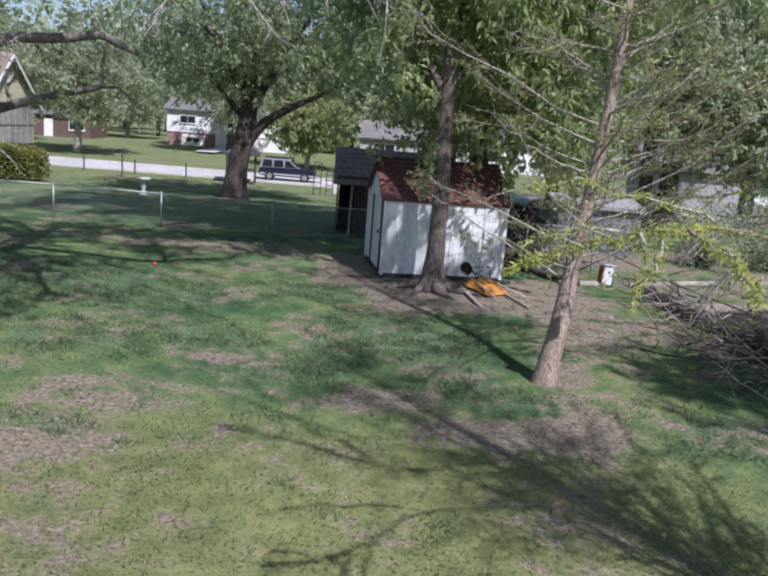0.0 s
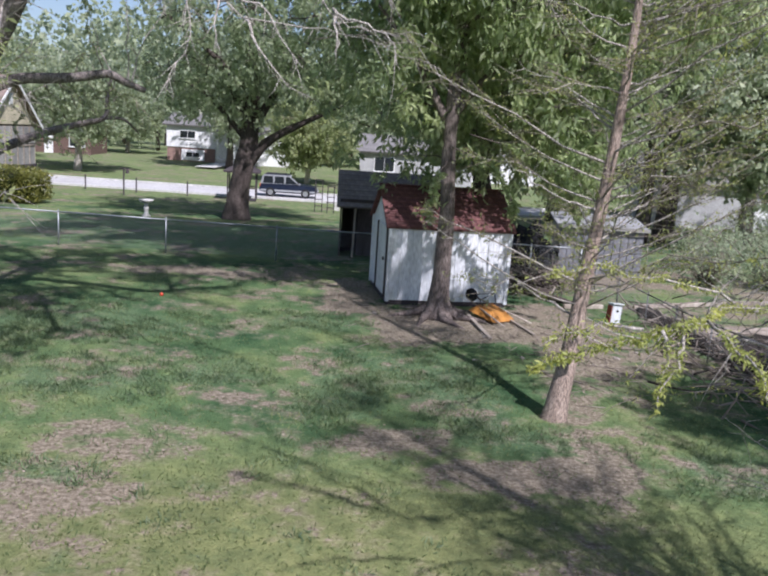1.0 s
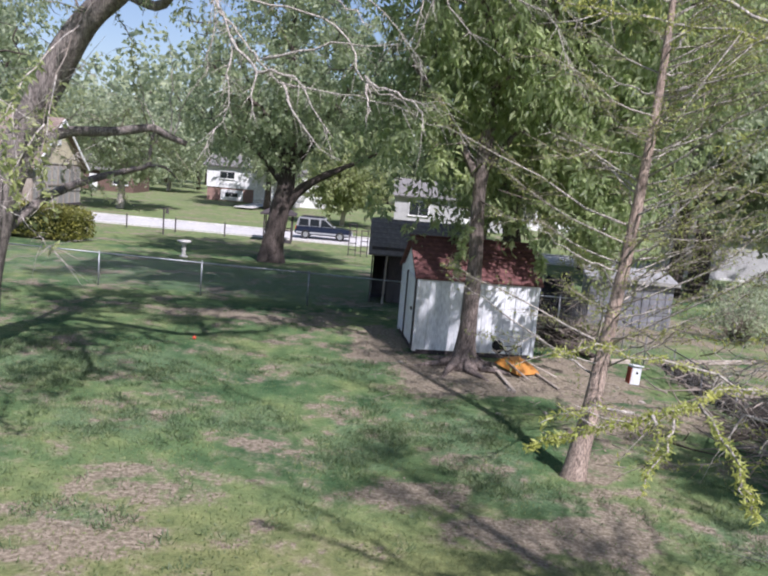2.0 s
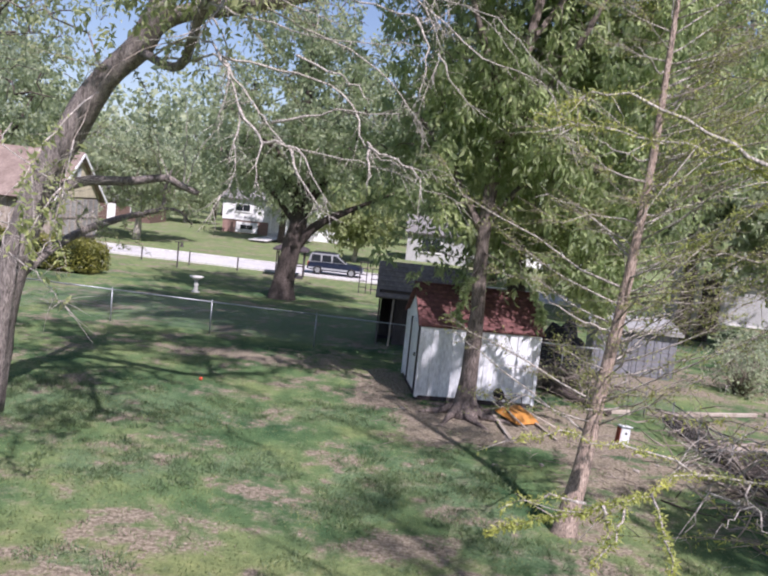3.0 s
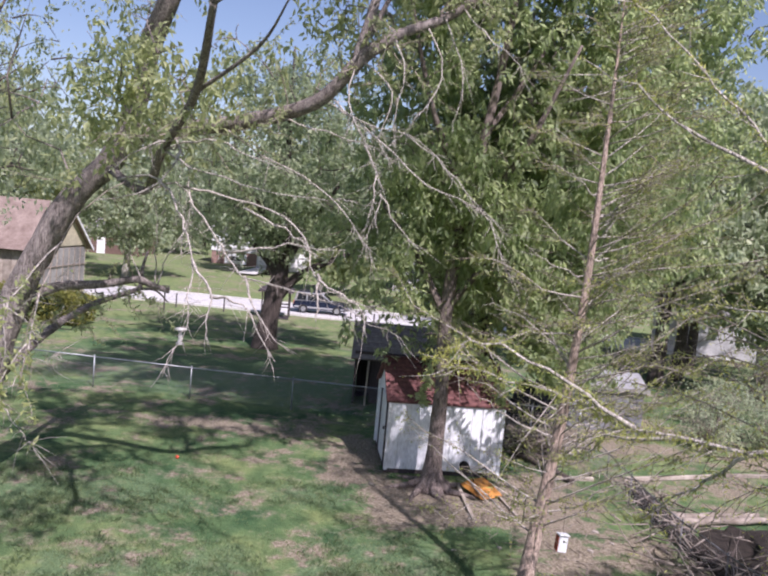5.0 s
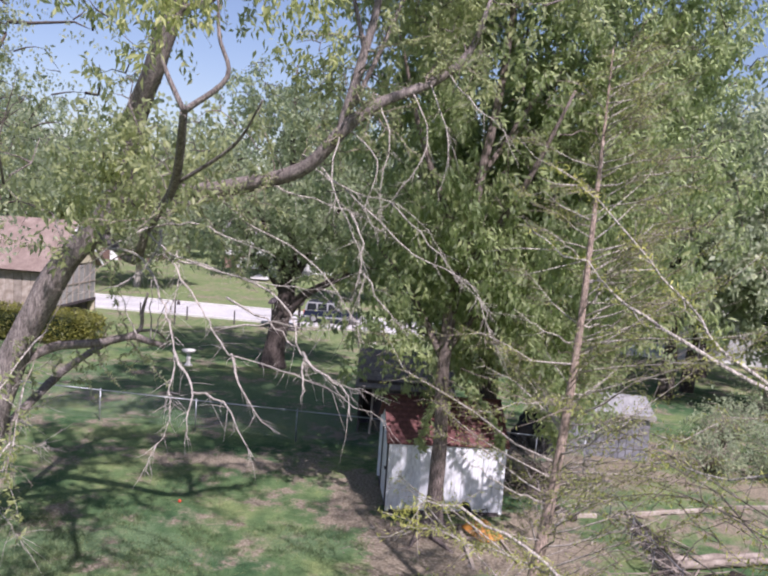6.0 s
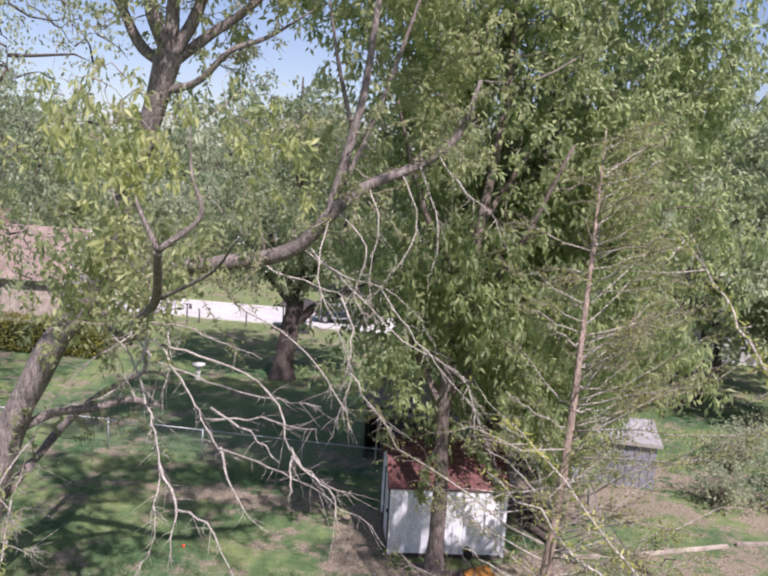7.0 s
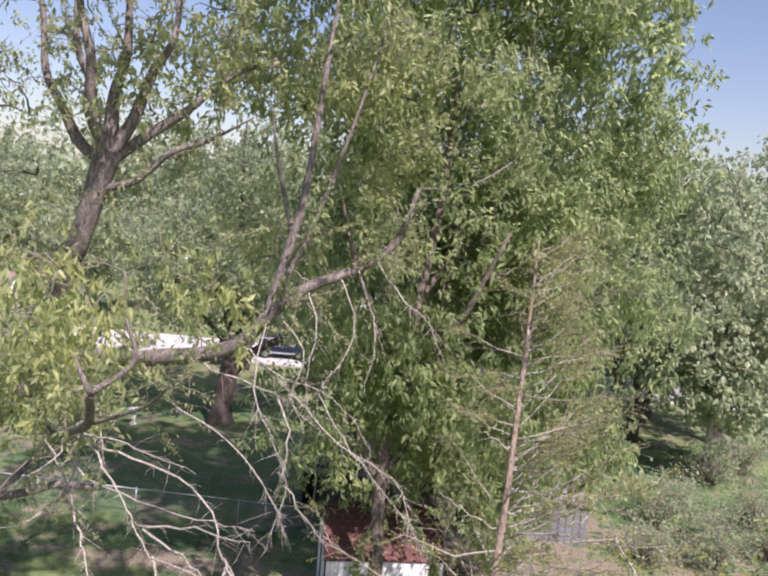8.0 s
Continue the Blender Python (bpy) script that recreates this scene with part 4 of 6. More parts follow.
# leafy brush round the trunk
bare_branch(BOUNDARY, [
    [(-6.9, 10.8, 5.6), (-5.96, 9.0, 5.16), (-4.95, 8.6, 4.72), (-4.43, 8.2, 4.5)], [(-7.2, 11.0, 4.2), (-5.89, 9.0, 4.04), (-5.06, 8.6, 4.18), (-4.41, 8.2, 4.24), (-4.04, 8.0, 4.42)], [(-6.9, 11.0, 4.2), (-5.52, 8.4, 3.8), (-4.91, 8.0, 3.56), (-4.39, 7.6, 3.37), (-4.08, 7.4, 3.21)],
    [(-4.9, 8.6, 4.15), (-5.04, 8.6, 3.8), (-5.1, 8.2, 3.69)], [(-5.5, 9.0, 4.98), (-5.34, 8.8, 4.23), (-5.34, 8.6, 3.88)], [(-7.0, 11.6, 4.6), (-5.36, 9.0, 4.78), (-4.64, 8.6, 5.28), (-3.88, 8.2, 5.68)], [(-7.0, 11.6, 4.0), (-5.36, 9.0, 4.05), (-4.72, 8.6, 4.66), (-4.1, 8.2, 5.0)]], PALE_BARK, SPRING_LEAF, 78, 6, 0.014, 0.07, (0.12, 0.045))

sprout = np.random.default_rng(66)
SHOOTS = []
for a, b in (((-7.2, 12.6, 4.5), (-5.0, 14.0, 4.9)), ((-7.5, 13.5, 3.3), (-7.3, 19.0, 4.15)), ((-7.2, 12.5, 4.6), (-5.4, 12.4, 7.4)), ((-5.4, 12.4, 7.4), (-2.2, 11.9, 8.3))):
    for i in range(6):
        p = np.array(a) + (np.array(b) - np.array(a)) * sprout.random()
        w = sprout.normal(size=3) * 0.5 + np.array((0.25, -0.2, 0.15))
        SHOOTS.append([p, p + w * 0.5, p + w + sprout.normal(size=3) * 0.12, p + w * 1.4 + sprout.normal(size=3) * 0.25 + np.array((0, 0, -0.15))])
for a, b in (((-3.5, 11.2, 12.0), (-3.9, 10.6, 15.5)), ((-3.5, 11.2, 12.0), (-5.2, 11.8, 14.2)), ((-3.5, 11.2, 12.0), (-2.5, 11.5, 15.4)), ((-3.5, 11.2, 11.8), (-0.8, 11.8, 13.8)), ((-3.6, 11.3, 11.3), (-1.2, 11.0, 12.6)), ((-4.6, 12.0, 9.0), (-3.6, 11.2, 11.8)), ((-4.2, 12.3, 8.05), (-1.1, 11.4, 8.8)), ((-1.1, 11.4, 8.8), (0.1, 11.3, 9.9)), ((0.1, 11.3, 9.9), (1.6, 11.3, 11.0)), ((-0.5, 11.2, 9.5), (-0.1, 11.3, 12.0)), ((-4.2, 11.1, 6.9), (-2.3, 7.9, 8.2))):
    for i in range(7):
        p = np.array(a) + (np.array(b) - np.array(a)) * sprout.uniform(0.15, 0.95)
        w = sprout.normal(size=3) * 0.45 + np.array((0.1, -0.1, 0.2))
        SHOOTS.append([p, p + w * 0.5, p + w + sprout.normal(size=3) * 0.12, p + w * 1.5 + sprout.normal(size=3) * 0.25 + np.array((0, 0, -0.1))])
bare_branch(BOUNDARY, SHOOTS, TWIG, YOUNG_LEAF, 67, 6, 0.014, 1, (0.09, 0.035))

bare_branch(MAPLE, [[(1.42, 16.8, 3.7), (1.2, 16.3, 3.2), (1.12, 16.15, 2.75), (1.1, 16.1, 2.35)], [(1.5, 16.8, 4.0), (2.4, 16.4, 3.6), (2.9, 16.2, 3.0), (3.0, 16.1, 2.5)], [(1.9, 16.7, 4.3), (3.4, 16.3, 3.9), (4.2, 16.2, 3.2), (4.4, 16.1, 2.6)]], MAPLE_BARK, MAPLE_LEAF, 68, 7, 0.016, 2, (0.16, 0.075))

# long near branches of the second cypress, in fresh needle
SECOND = bpy.data.objects["bald_cypress.001"]
bare_branch(SECOND, [
    [(5.6, 1.97, 2.9), (4.7, 3.0, 3.0), (3.73, 3.79, 3.10), (2.54, 3.43, 3.26), (2.10, 2.77, 3.30), (1.74, 2.45, 3.30), (1.37, 2.39, 3.19), (1.07, 2.39, 3.05)],
    [(1.74, 2.45, 3.30), (1.78, 2.45, 3.15), (1.78, 2.42, 3.03)], [(1.97, 2.64, 3.30), (1.81, 2.39, 3.13), (1.67, 2.17, 2.95)], [(2.10, 2.77, 3.30), (2.05, 2.26, 3.28), (1.97, 1.75, 3.26), (1.92, 1.43, 3.18)],
    [(1.64, 2.44, 3.30), (1.37, 2.51, 3.28), (1.15, 2.51, 3.17)], [(2.71, 3.49, 3.23), (2.13, 3.41, 3.41), (1.69, 3.28, 3.46), (1.28, 3.15, 3.44)]], PALE_BARK, NEEDLE_LEAF, 71, 1.2, 0.0105, 7, (0.032, 0.01), 0.013)
bare_branch(SECOND, [[(2.97, 3.56, 3.21), (2.99, 3.47, 3.10), (2.84, 3.35, 3.00), (2.71, 3.28, 2.87)], [(2.99, 3.47, 3.10), (3.09, 3.28, 2.94), (3.12, 3.15, 2.62)], [(3.61, 3.79, 3.10), (3.67, 3.54, 2.87), (3.41, 3.28, 2.68)]], PALE_BARK, seed=82, twig=2, r0=0.009)
bare_branch(SECOND, [
    [(5.6, 1.97, 5.0), (5.0, 3.6, 5.15), (3.55, 3.0, 5.31), (2.76, 3.15, 5.36), (2.49, 3.3, 5.46), (1.86, 3.45, 5.57), (1.15, 3.6, 5.68)],
    [(2.8, 3.15, 5.36), (2.29, 3.33, 5.63), (1.63, 3.47, 5.86), (1.27, 3.6, 5.7)], [(3.6, 3.0, 5.3), (3.3, 3.3, 4.9), (3.0, 3.6, 4.5)], [(3.1, 3.1, 5.34), (2.7, 3.6, 5.1), (2.4, 4.0, 4.8)]], PALE_BARK, NEEDLE_LEAF, 72, 4, 0.02, 5)
bare_branch(SECOND, [
    [(5.6, 1.97, 6.0), (5.0, 3.2, 6.5), (3.55, 2.4, 7.21), (3.22, 2.55, 7.49), (2.93, 2.7, 7.81), (2.5, 2.85, 8.28), (2.2, 3.0, 8.49)], [(3.75, 2.5, 7.12), (3.0, 2.85, 7.45), (2.59, 3.0, 7.75), (2.1, 3.2, 8.05)],
    [(5.6, 1.97, 7.6), (5.0, 3.0, 8.2), (3.54, 2.2, 9.17), (3.34, 2.4, 9.48), (3.08, 2.6, 9.84)], [(4.4, 2.8, 6.8), (3.9, 3.2, 6.4), (3.2, 3.8, 6.2)]], PALE_BARK, NEEDLE_LEAF, 73, 4, 0.018, 2)

bare_branch(SECOND, [
    [(5.6, 1.97, 4.2), (5.0, 3.6, 3.9), (4.31, 4.3, 3.7), (3.82, 4.4, 3.6), (3.44, 4.4, 3.45), (3.13, 4.4, 3.25), (2.8, 4.35, 3.08)], [(4.2, 4.3, 3.66), (3.83, 4.4, 3.23), (3.58, 4.4, 3.14), (3.39, 4.4, 2.82)],
    [(3.58, 4.4, 3.14), (3.4, 4.45, 3.22), (2.96, 4.5, 3.15)], [(3.95, 4.4, 3.4), (3.8, 4.1, 3.0), (3.5, 3.9, 2.6)], [(3.3, 4.4, 2.8), (3.04, 4.4, 2.77), (2.97, 4.4, 2.57), (2.85, 4.4, 2.38)],
    [(4.3, 4.3, 3.7), (3.9, 4.8, 3.3), (3.6, 5.2, 2.8), (3.2, 5.4, 2.5)], [(3.8, 4.9, 3.2), (3.4, 5.0, 3.15), (3.0, 5.2, 2.9)], [(2.69, 4.4, 2.85), (2.76, 4.4, 3.03), (2.96, 4.4, 3.39)]], PALE_BARK, seed=74, twig=7, r0=0.014)


cross = np.random.default_rng(79)
CROSSING = []
for i in range(46):
    z = cross.uniform(2.6, 6.0)
    az = math.radians(cross.uniform(78, 138))
    d = np.array((math.cos(az), math.sin(az), cross.uniform(-0.12, 0.3)))
    n = cross.uniform(2.2, 4.6)
    p = np.array((5.65, 2.0, z))
    CROSSING.append([p, p + d * n * 0.35 + cross.normal(size=3) * 0.06, p + d * n * 0.7 + cross.normal(size=3) * 0.12, p + d * n + cross.normal(size=3) * 0.2 + np.array((0, 0, -0.2))])
bare_branch(SECOND, CROSSING, TWIG, NEEDLE_LEAF, 80, 9, 0.012, 1, (0.05, 0.012))
RISING = []
for i in range(17):
    z = 1.7 + 0.36 * i + cross.normal() * 0.08
    foot = np.array((3.05 + np.interp(z, [0.9, 2.0, 3.4, 4.8, 6.2, 9.1], [0.12, 0.3, 0.5, 0.62, 0.72, 0.85]), 10.25 + np.interp(z, [0.9, 2.0, 3.4, 4.8, 6.2, 9.1], [0.12, 0.4, 0.6, 0.65, 0.75, 1.1]), z))
    az = cross.normal(0.0, 0.45) if i % 4 else math.pi + cross.normal(0.0, 0.35)
    d = np.array((math.cos(az), math.sin(az), cross.uniform(0.28, 0.58)))
    n = cross.uniform(1.6, 3.2) * (1 - 0.05 * i)
    RISING.append([foot, foot + d * n * 0.3 + np.array((0, 0, -0.06)), foot + d * n * 0.65 + cross.normal(size=3) * 0.07, foot + d * n + cross.normal(size=3) * 0.1])
bare_branch(bpy.data.objects["bald_cypress"], RISING, PALE_BARK, BUD_LEAF, 83, 7, 0.021, 0.4, (0.05, 0.014))
DEAD = []
for i in range(16):
    az = math.radians(cross.uniform(88, 140))
    d = np.array((math.cos(az), math.sin(az), cross.uniform(-0.3, 0.05)))
    n = cross.uniform(2.4, 4.4)
    p = np.array((5.62, 2.0, cross.uniform(1.9, 3.6)))
    DEAD.append([p, p + d * n * 0.35 + cross.normal(size=3) * 0.1, p + d * n * 0.7 + cross.normal(size=3) * 0.16, p + d * n + cross.normal(size=3) * 0.25 + np.array((0, 0, -0.25))])
bare_branch(SECOND, DEAD, PALE_BARK, seed=81, twig=8, r0=0.018)


# ---- fences ----
def tube_between(a, b, r, n=8, bm=None):
    a, b = Vector(a), Vector(b)
    d = b - a
    bm = bm or bmesh.new()
    m = Matrix.Translation((a + b) / 2) @ d.to_track_quat("Z", "Y").to_matrix().to_4x4()
    bmesh.ops.create_cone(bm, cap_ends=True, segments=n, radius1=r, radius2=r, depth=d.length, matrix=m)
    return bm


def chain_fence(stops, h, label, step=0.1, wire=0.0013, wire_mat=None, metal=None, stout=1.0):
    root = thing("chain_link_fence", pose(stops[0][0], stops[0][1], 0), label, "fence")
    o = Vector((stops[0][0], stops[0][1], 0))
    tops = []
    for x, y in stops:
        z = ground_z(x, y)
        post = part("post", tube_between(Vector((x, y, z - 0.1)) - o, Vector((x, y, z + h)) - o, 0.024 * stout), metal or GALV, root, smooth=True)
        part("cap", cyl(0.03 * stout, 0.018 * stout, 0.05, (Vector((x, y, z + h + 0.02)) - o)[:], n=8), metal or GALV, post)
        tops.append(Vector((x, y, z + h - 0.03)) - o)
    for a, b in zip(tops, tops[1:]):
        part("top_rail", tube_between(a, b, 0.022 * stout), metal or GALV, root, smooth=True)
        ln = (b - a).length
        d = (b - a) / ln
        net = Tubes()
        low = h - 0.1
        k = -low
        while k < ln:
            for s in (0, 1):
                p0, p1 = max(k, 0), min(k + low, ln)
                if p1 - p0 > 0.03:
                    z0, z1 = (p0 - k) - low, (p1 - k) - low
                    if s:
                        z0, z1 = -low - z0, -low - z1
                    net.add([a + d * p0 + Vector((0, 0, z0)), a + d * p1 + Vector((0, 0, z1))], [wire, wire], 3)
            k += step
        tagged(net.link("wire_mesh", wire_mat or GALV, root, False), kind="stuff")
    return root


chain_fence([(-17.2, 23.6), (-13.8, 23.5), (-10.4, 23.4), (-6.9, 23.25), (-3.35, 23.15), (0.1, 23.05), (3.2, 22.95), (4.65, 22.9), (6.2, 22.85)], 1.1, "galvanised chain link fence with a top rail across the yard")
chain_fence([(6.2, 22.7), (6.2, 20.8), (6.36, 19.0), (6.56, 17.2), (6.7, 15.6), (6.94, 14.2), (7.35, 12.6), (7.9, 11.0)], 0.84, "low weathered chain link fence along the side yard", 0.12, 0.0018, DULL_WIRE, DULL_WIRE, 0.75)

# ---- things in the yard ----
ORANGE = two_tone("orange_enamel", (0.34, 0.14, 0.03), (0.50, 0.23, 0.05), 7, 0.5, relief=0.15)
RUBBER = two_tone("black_rubber", (0.012, 0.012, 0.013), (0.03, 0.03, 0.03), 12, 0.8)
RED = two_tone("red_plastic", (0.60, 0.07, 0.04), (0.75, 0.12, 0.06), 9, 0.4)
BARN_RED = two_tone("barn_red", (0.25, 0.05, 0.03), (0.38, 0.09, 0.05), 6, 0.7)
STONE = two_tone("pale_stone", (0.52, 0.51, 0.47), (0.72, 0.70, 0.66), 5, 0.85)


def wheelbarrow():
    root = thing("wheelbarrow", pose(2.78, 17.0, 0.03, 0, 0, 36) @ Matrix.Diagonal((1.0, 1.0, 0.8, 1.0)), "orange wheelbarrow tipped over on the bare earth", "wheelbarrow")
    bm = bmesh.new()
    rim = [(-0.36, -0.5, 0.0), (0.36, -0.5, 0.0), (0.42, 0.35, 0.16), (-0.42, 0.35, 0.16)]
    pan = [(-0.22, -0.28, 0.24), (0.22, -0.28, 0.24), (0.24, 0.2, 0.36), (-0.24, 0.2, 0.36)]
    a, b = [bm.verts.new(v) for v in rim], [bm.verts.new(v) for v in pan]
    bm.faces.new(b)
    for i in range(4):
        j = (i + 1) % 4
        bm.faces.new((a[i], a[j], b[j], b[i]))
    bmesh.ops.recalc_face_normals(bm, faces=bm.faces)
    bmesh.ops.bevel(bm, geom=[e for e in bm.edges if len(e.link_faces) == 2], offset=0.035, segments=2, affect="EDGES")
    bmesh.ops.solidify(bm, geom=bm.faces[:], thickness=0.012)
    part("tray", bm, ORANGE, root, "upturned orange tray")
    for s in (-1, 1):
        part("handle", tube_between((s * 0.14, 0.75, 0.42), (s * 0.44, -0.95, 0.03), 0.024), WOOD, root, "pale wooden handle", True)
        part("leg", tube_between((s * 0.2, 0.05, 0.34), (s * 0.3, 0.22, 0.66), 0.014), IRON, root, smooth=True)
        part("brace", tube_between((s * 0.3, 0.22, 0.66), (s * 0.16, 0.5, 0.40), 0.012), IRON, root, smooth=True)
    part("cross_bar", tube_between((-0.3, 0.22, 0.66), (0.3, 0.22, 0.66), 0.012), IRON, root, smooth=True)
    bm = bmesh.new()
    for i in range(20):
        for k in range(8):
            u, v = 2 * math.pi * i / 20, 2 * math.pi * k / 8
            r = 0.16 + 0.045 * math.cos(v)
            bm.verts.new((0.045 * math.sin(v), 0.72 + r * math.cos(u), 0.5 + r * math.sin(u)))
    bm.verts.ensure_lookup_table()
    for i in range(20):
        for k in range(8):
            bm.faces.new([bm.verts[q] for q in (i * 8 + k, i * 8 + (k + 1) % 8, (i + 1) % 20 * 8 + (k + 1) % 8, (i + 1) % 20 * 8 + k)])
    wheel = part("wheel", bm, RUBBER, root, "black rubber tyre", True)
    part("hub", cyl(0.13, 0.13, 0.03, (0, 0.72, 0.5), (0, 90, 0), 16), IRON, wheel)


wheelbarrow()


def plank_thing(name, a, b, w, h, label, category="board", material=None):
    a, b = Vector(a), Vector(b)
    d = b - a
    m = Matrix.Translation((a + b) / 2) @ d.to_track_quat("X", "Z").to_matrix().to_4x4()
    bm = box((d.length, w, h), bevel=min(w, h) * 0.15)
    me = bpy.data.meshes.new(name)
    bm.to_mesh(me)
    bm.free()
    me.materials.append(material or WOOD)
    ob = new(name, me)
    ob.matrix_world = m
    return tagged(ob, label, category)


plank_thing("timber", (2.2, 17.3, 0.05), (2.55, 14.9, 0.035), 0.09, 0.05, "grey scrap timber lying on the earth by the maple")
plank_thing("timber", (3.2, 16.9, 0.04), (3.6, 15.5, 0.03), 0.06, 0.04, "pale narrow timber lying beside the wheelbarrow")
plank_thing("landscape_timber", (4.9, 18.7, 0.06), (6.0, 19.0, 0.06), 0.1, 0.12, "pale landscape timber edging the side yard")
plank_thing("landscape_timber", (6.9, 19.3, 0.06), (9.9, 20.6, 0.06), 0.1, 0.12, "pale landscape timber edging the side yard")
plank_thing("landscape_timber", (10.2, 20.8, 0.06), (14.0, 21.8, 0.06), 0.1, 0.12, "pale landscape timber edging the side yard")


def log(name, a, b, r, material, label, category="log", seed=0):
    tb = Tubes()
    a, b = np.array(a, float), np.array(b, float)
    pts = [a + (b - a) * i / 8 + np.array((0, 0, 0.15 * r * math.sin(i * 1.9 + seed))) for i in range(9)]
    tb.add([p - a for p in pts], [r * (1 - 0.04 * i + 0.05 * math.sin(i * 2.3 + seed)) for i in range(9)], 10, 0.25, seed)
    ob = mesh_object(name, tb.v, tb.f, material, True)
    ob.location = a
    return tagged(ob, label, category)


for i, (a, b, r) in enumerate((((7.2, 16.4, 0.1), (9.8, 17.3, 0.1), 0.12), ((7.4, 16.12, 0.12), (10.0, 17.0, 0.12), 0.11))):
    log("log", a, b, r, TWIG, "grey barkless log lying beyond the side fence", seed=i)
for i, (a, b, r) in enumerate((((4.0, 20.6, 0.13), (5.35, 18.5, 0.11), 0.12), ((3.9, 20.9, 0.12), (4.9, 20.2, 0.12), 0.11))):
    log("dark_log", a, b, r, DARK_BARK, "dark weathered log lying behind the white shed", seed=10 + i)


def brush_pile(at, label, seed, wide, deep, high, dark, pale, longest):
    rng = np.random.default_rng(seed)
    root = thing("brush_pile", pose(*at), label, "brush pile")
    for name, material, count in (("stick_tangle", DARK_BARK, dark), ("pale_stick_tangle", TWIG, pale)):
        tb = Tubes()
        for i in range(count):
            p = rng.normal(size=3) * np.array((wide, deep, 0.0)) + np.array((0, 0, abs(rng.normal()) * high + 0.04))
            d = rng.normal(size=3) * np.array((1, 0.7, 0.42))
            d = d / np.linalg.norm(d) * rng.uniform(0.4, longest)
            q = p + d
            q[2] = max(q[2], 0.03)
            r = rng.uniform(0.008, 0.026)
            tb.add([p, (p + q) / 2 + rng.normal(size=3) * 0.06, q], [r, r * 0.8, r * 0.4], 5)
        tagged(tb.link(name, material, root), kind="stuff")


brush_pile((4.6, 21.2, 0), "tangled pile of cut dead branches behind the white shed", 77, 0.5, 0.5, 0.28, 90, 120, 1.3)
brush_pile((7.5, 11.7, 0), "loose heap of bleached dead branches on the mulch bank", 78, 0.8, 1.5, 0.3, 50, 150, 1.7)
brush_pile((7.2, 16.0, 0), "scattered dead sticks along the mulch bank", 79, 0.35, 1.6, 0.22, 40, 80, 1.1)


def heap(name, at, rx, ry, h, material, label, category, seed):
    bm = bmesh.new()
    bmesh.ops.create_icosphere(bm, subdivisions=4, radius=1)
    for v in bm.verts:
        k = 1 + 0.35 * noise.noise((v.co.x * 2 + seed, v.co.y * 2, v.co.z * 2)) + 0.1 * noise.noise((v.co.x * 9, v.co.y * 9 + seed, v.co.z * 9))
        v.co = Vector((v.co.x * rx * k, v.co.y * ry * k, max(v.co.z, -0.15) * h * k))
    ob = part(name, bm, material, None, label, False)
    ob.location = at
    return tagged(ob, label, category)


# dark mulch, its colour lowered further for the shade over heap and bank
SHADED_MULCH = two_tone("mulch", (0.02, 0.016, 0.013), (0.066, 0.052, 0.041), 9, 0.95, relief=1.0, dist=0.06, fine=40)
heap("mulch_mound", (9.0, 12.7, 0.0), 1.7, 3.0, 0.62, SHADED_MULCH, "dark heap of mulch and leaves beyond the side fence, with shade put into its colour", "heap", 3)
bank = Tubes()
bank.add(spline([(0, 0, 0.02), (0.15, -1.7, 0.04), (0.3, -3.3, 0.06), (0.55, -4.7, 0.08), (0.95, -6.3, 0.08), (1.4, -8.0, 0.0)], 5), [0.1, 0.16] + [0.23] * 22 + [0.18, 0.08], 12, 0.5, 4)
bank = mesh_object("mulch_bank", bank.v, bank.f, SHADED_MULCH, True)
bank.location = (6.95, 19.0, 0.0)
tagged(bank, "dark bank of mulch along the side fence, with shade put into its colour", "bank")
heap("tarpaulin", (5.0, 25.3, 0.0), 0.9, 0.9, 1.5, RUBBER, "dark tarpaulin draped over yard clutter", "tarpaulin", 8)

bm = bmesh.new()
bmesh.ops.create_icosphere(bm, subdivisions=3, radius=0.047)
ball = part("ball", bm, RED, None, "small red ball lying in the grass", True)
ball.location = (-5.15, 16.95, ground_z(-5.15, 16.95) + 0.043)
tagged(ball, "small red ball lying in the grass", "ball")


def bird_house():
    root = thing("bird_house", pose(3.56, 9.46, 1.76, 0, 4, 12) @ Matrix.Scale(0.85, 4), "white bird house with red side hanging from a cypress branch", "bird house")
    part("body", box((0.17, 0.16, 0.31), (0, 0.08, 0.155), bevel=0.006), WHITE_PAINT, root)
    part("roof_board", box((0.2, 0.21, 0.014), (0, 0.075, 0.322), (-6, 0, 0), 0.003), WHITE_PAINT, root)
    part("side_board", box((0.012, 0.15, 0.28), (-0.094, 0.08, 0.15)), BARN_RED, root, "red side board")
    # the body is solid; a black disc paints the hole's shade
    part("entrance", cyl(0.02, 0.02, 0.012, (0.01, -0.003, 0.21), (90, 0, 0), 12), IRON, root, "black disc standing in for the shaded entrance hole")
    part("cord", tube_between((0, 0.08, 0.32), (0.02, 0.4, 1.5), 0.004, 5), IRON, root, "thin hanging cord")


bird_house()


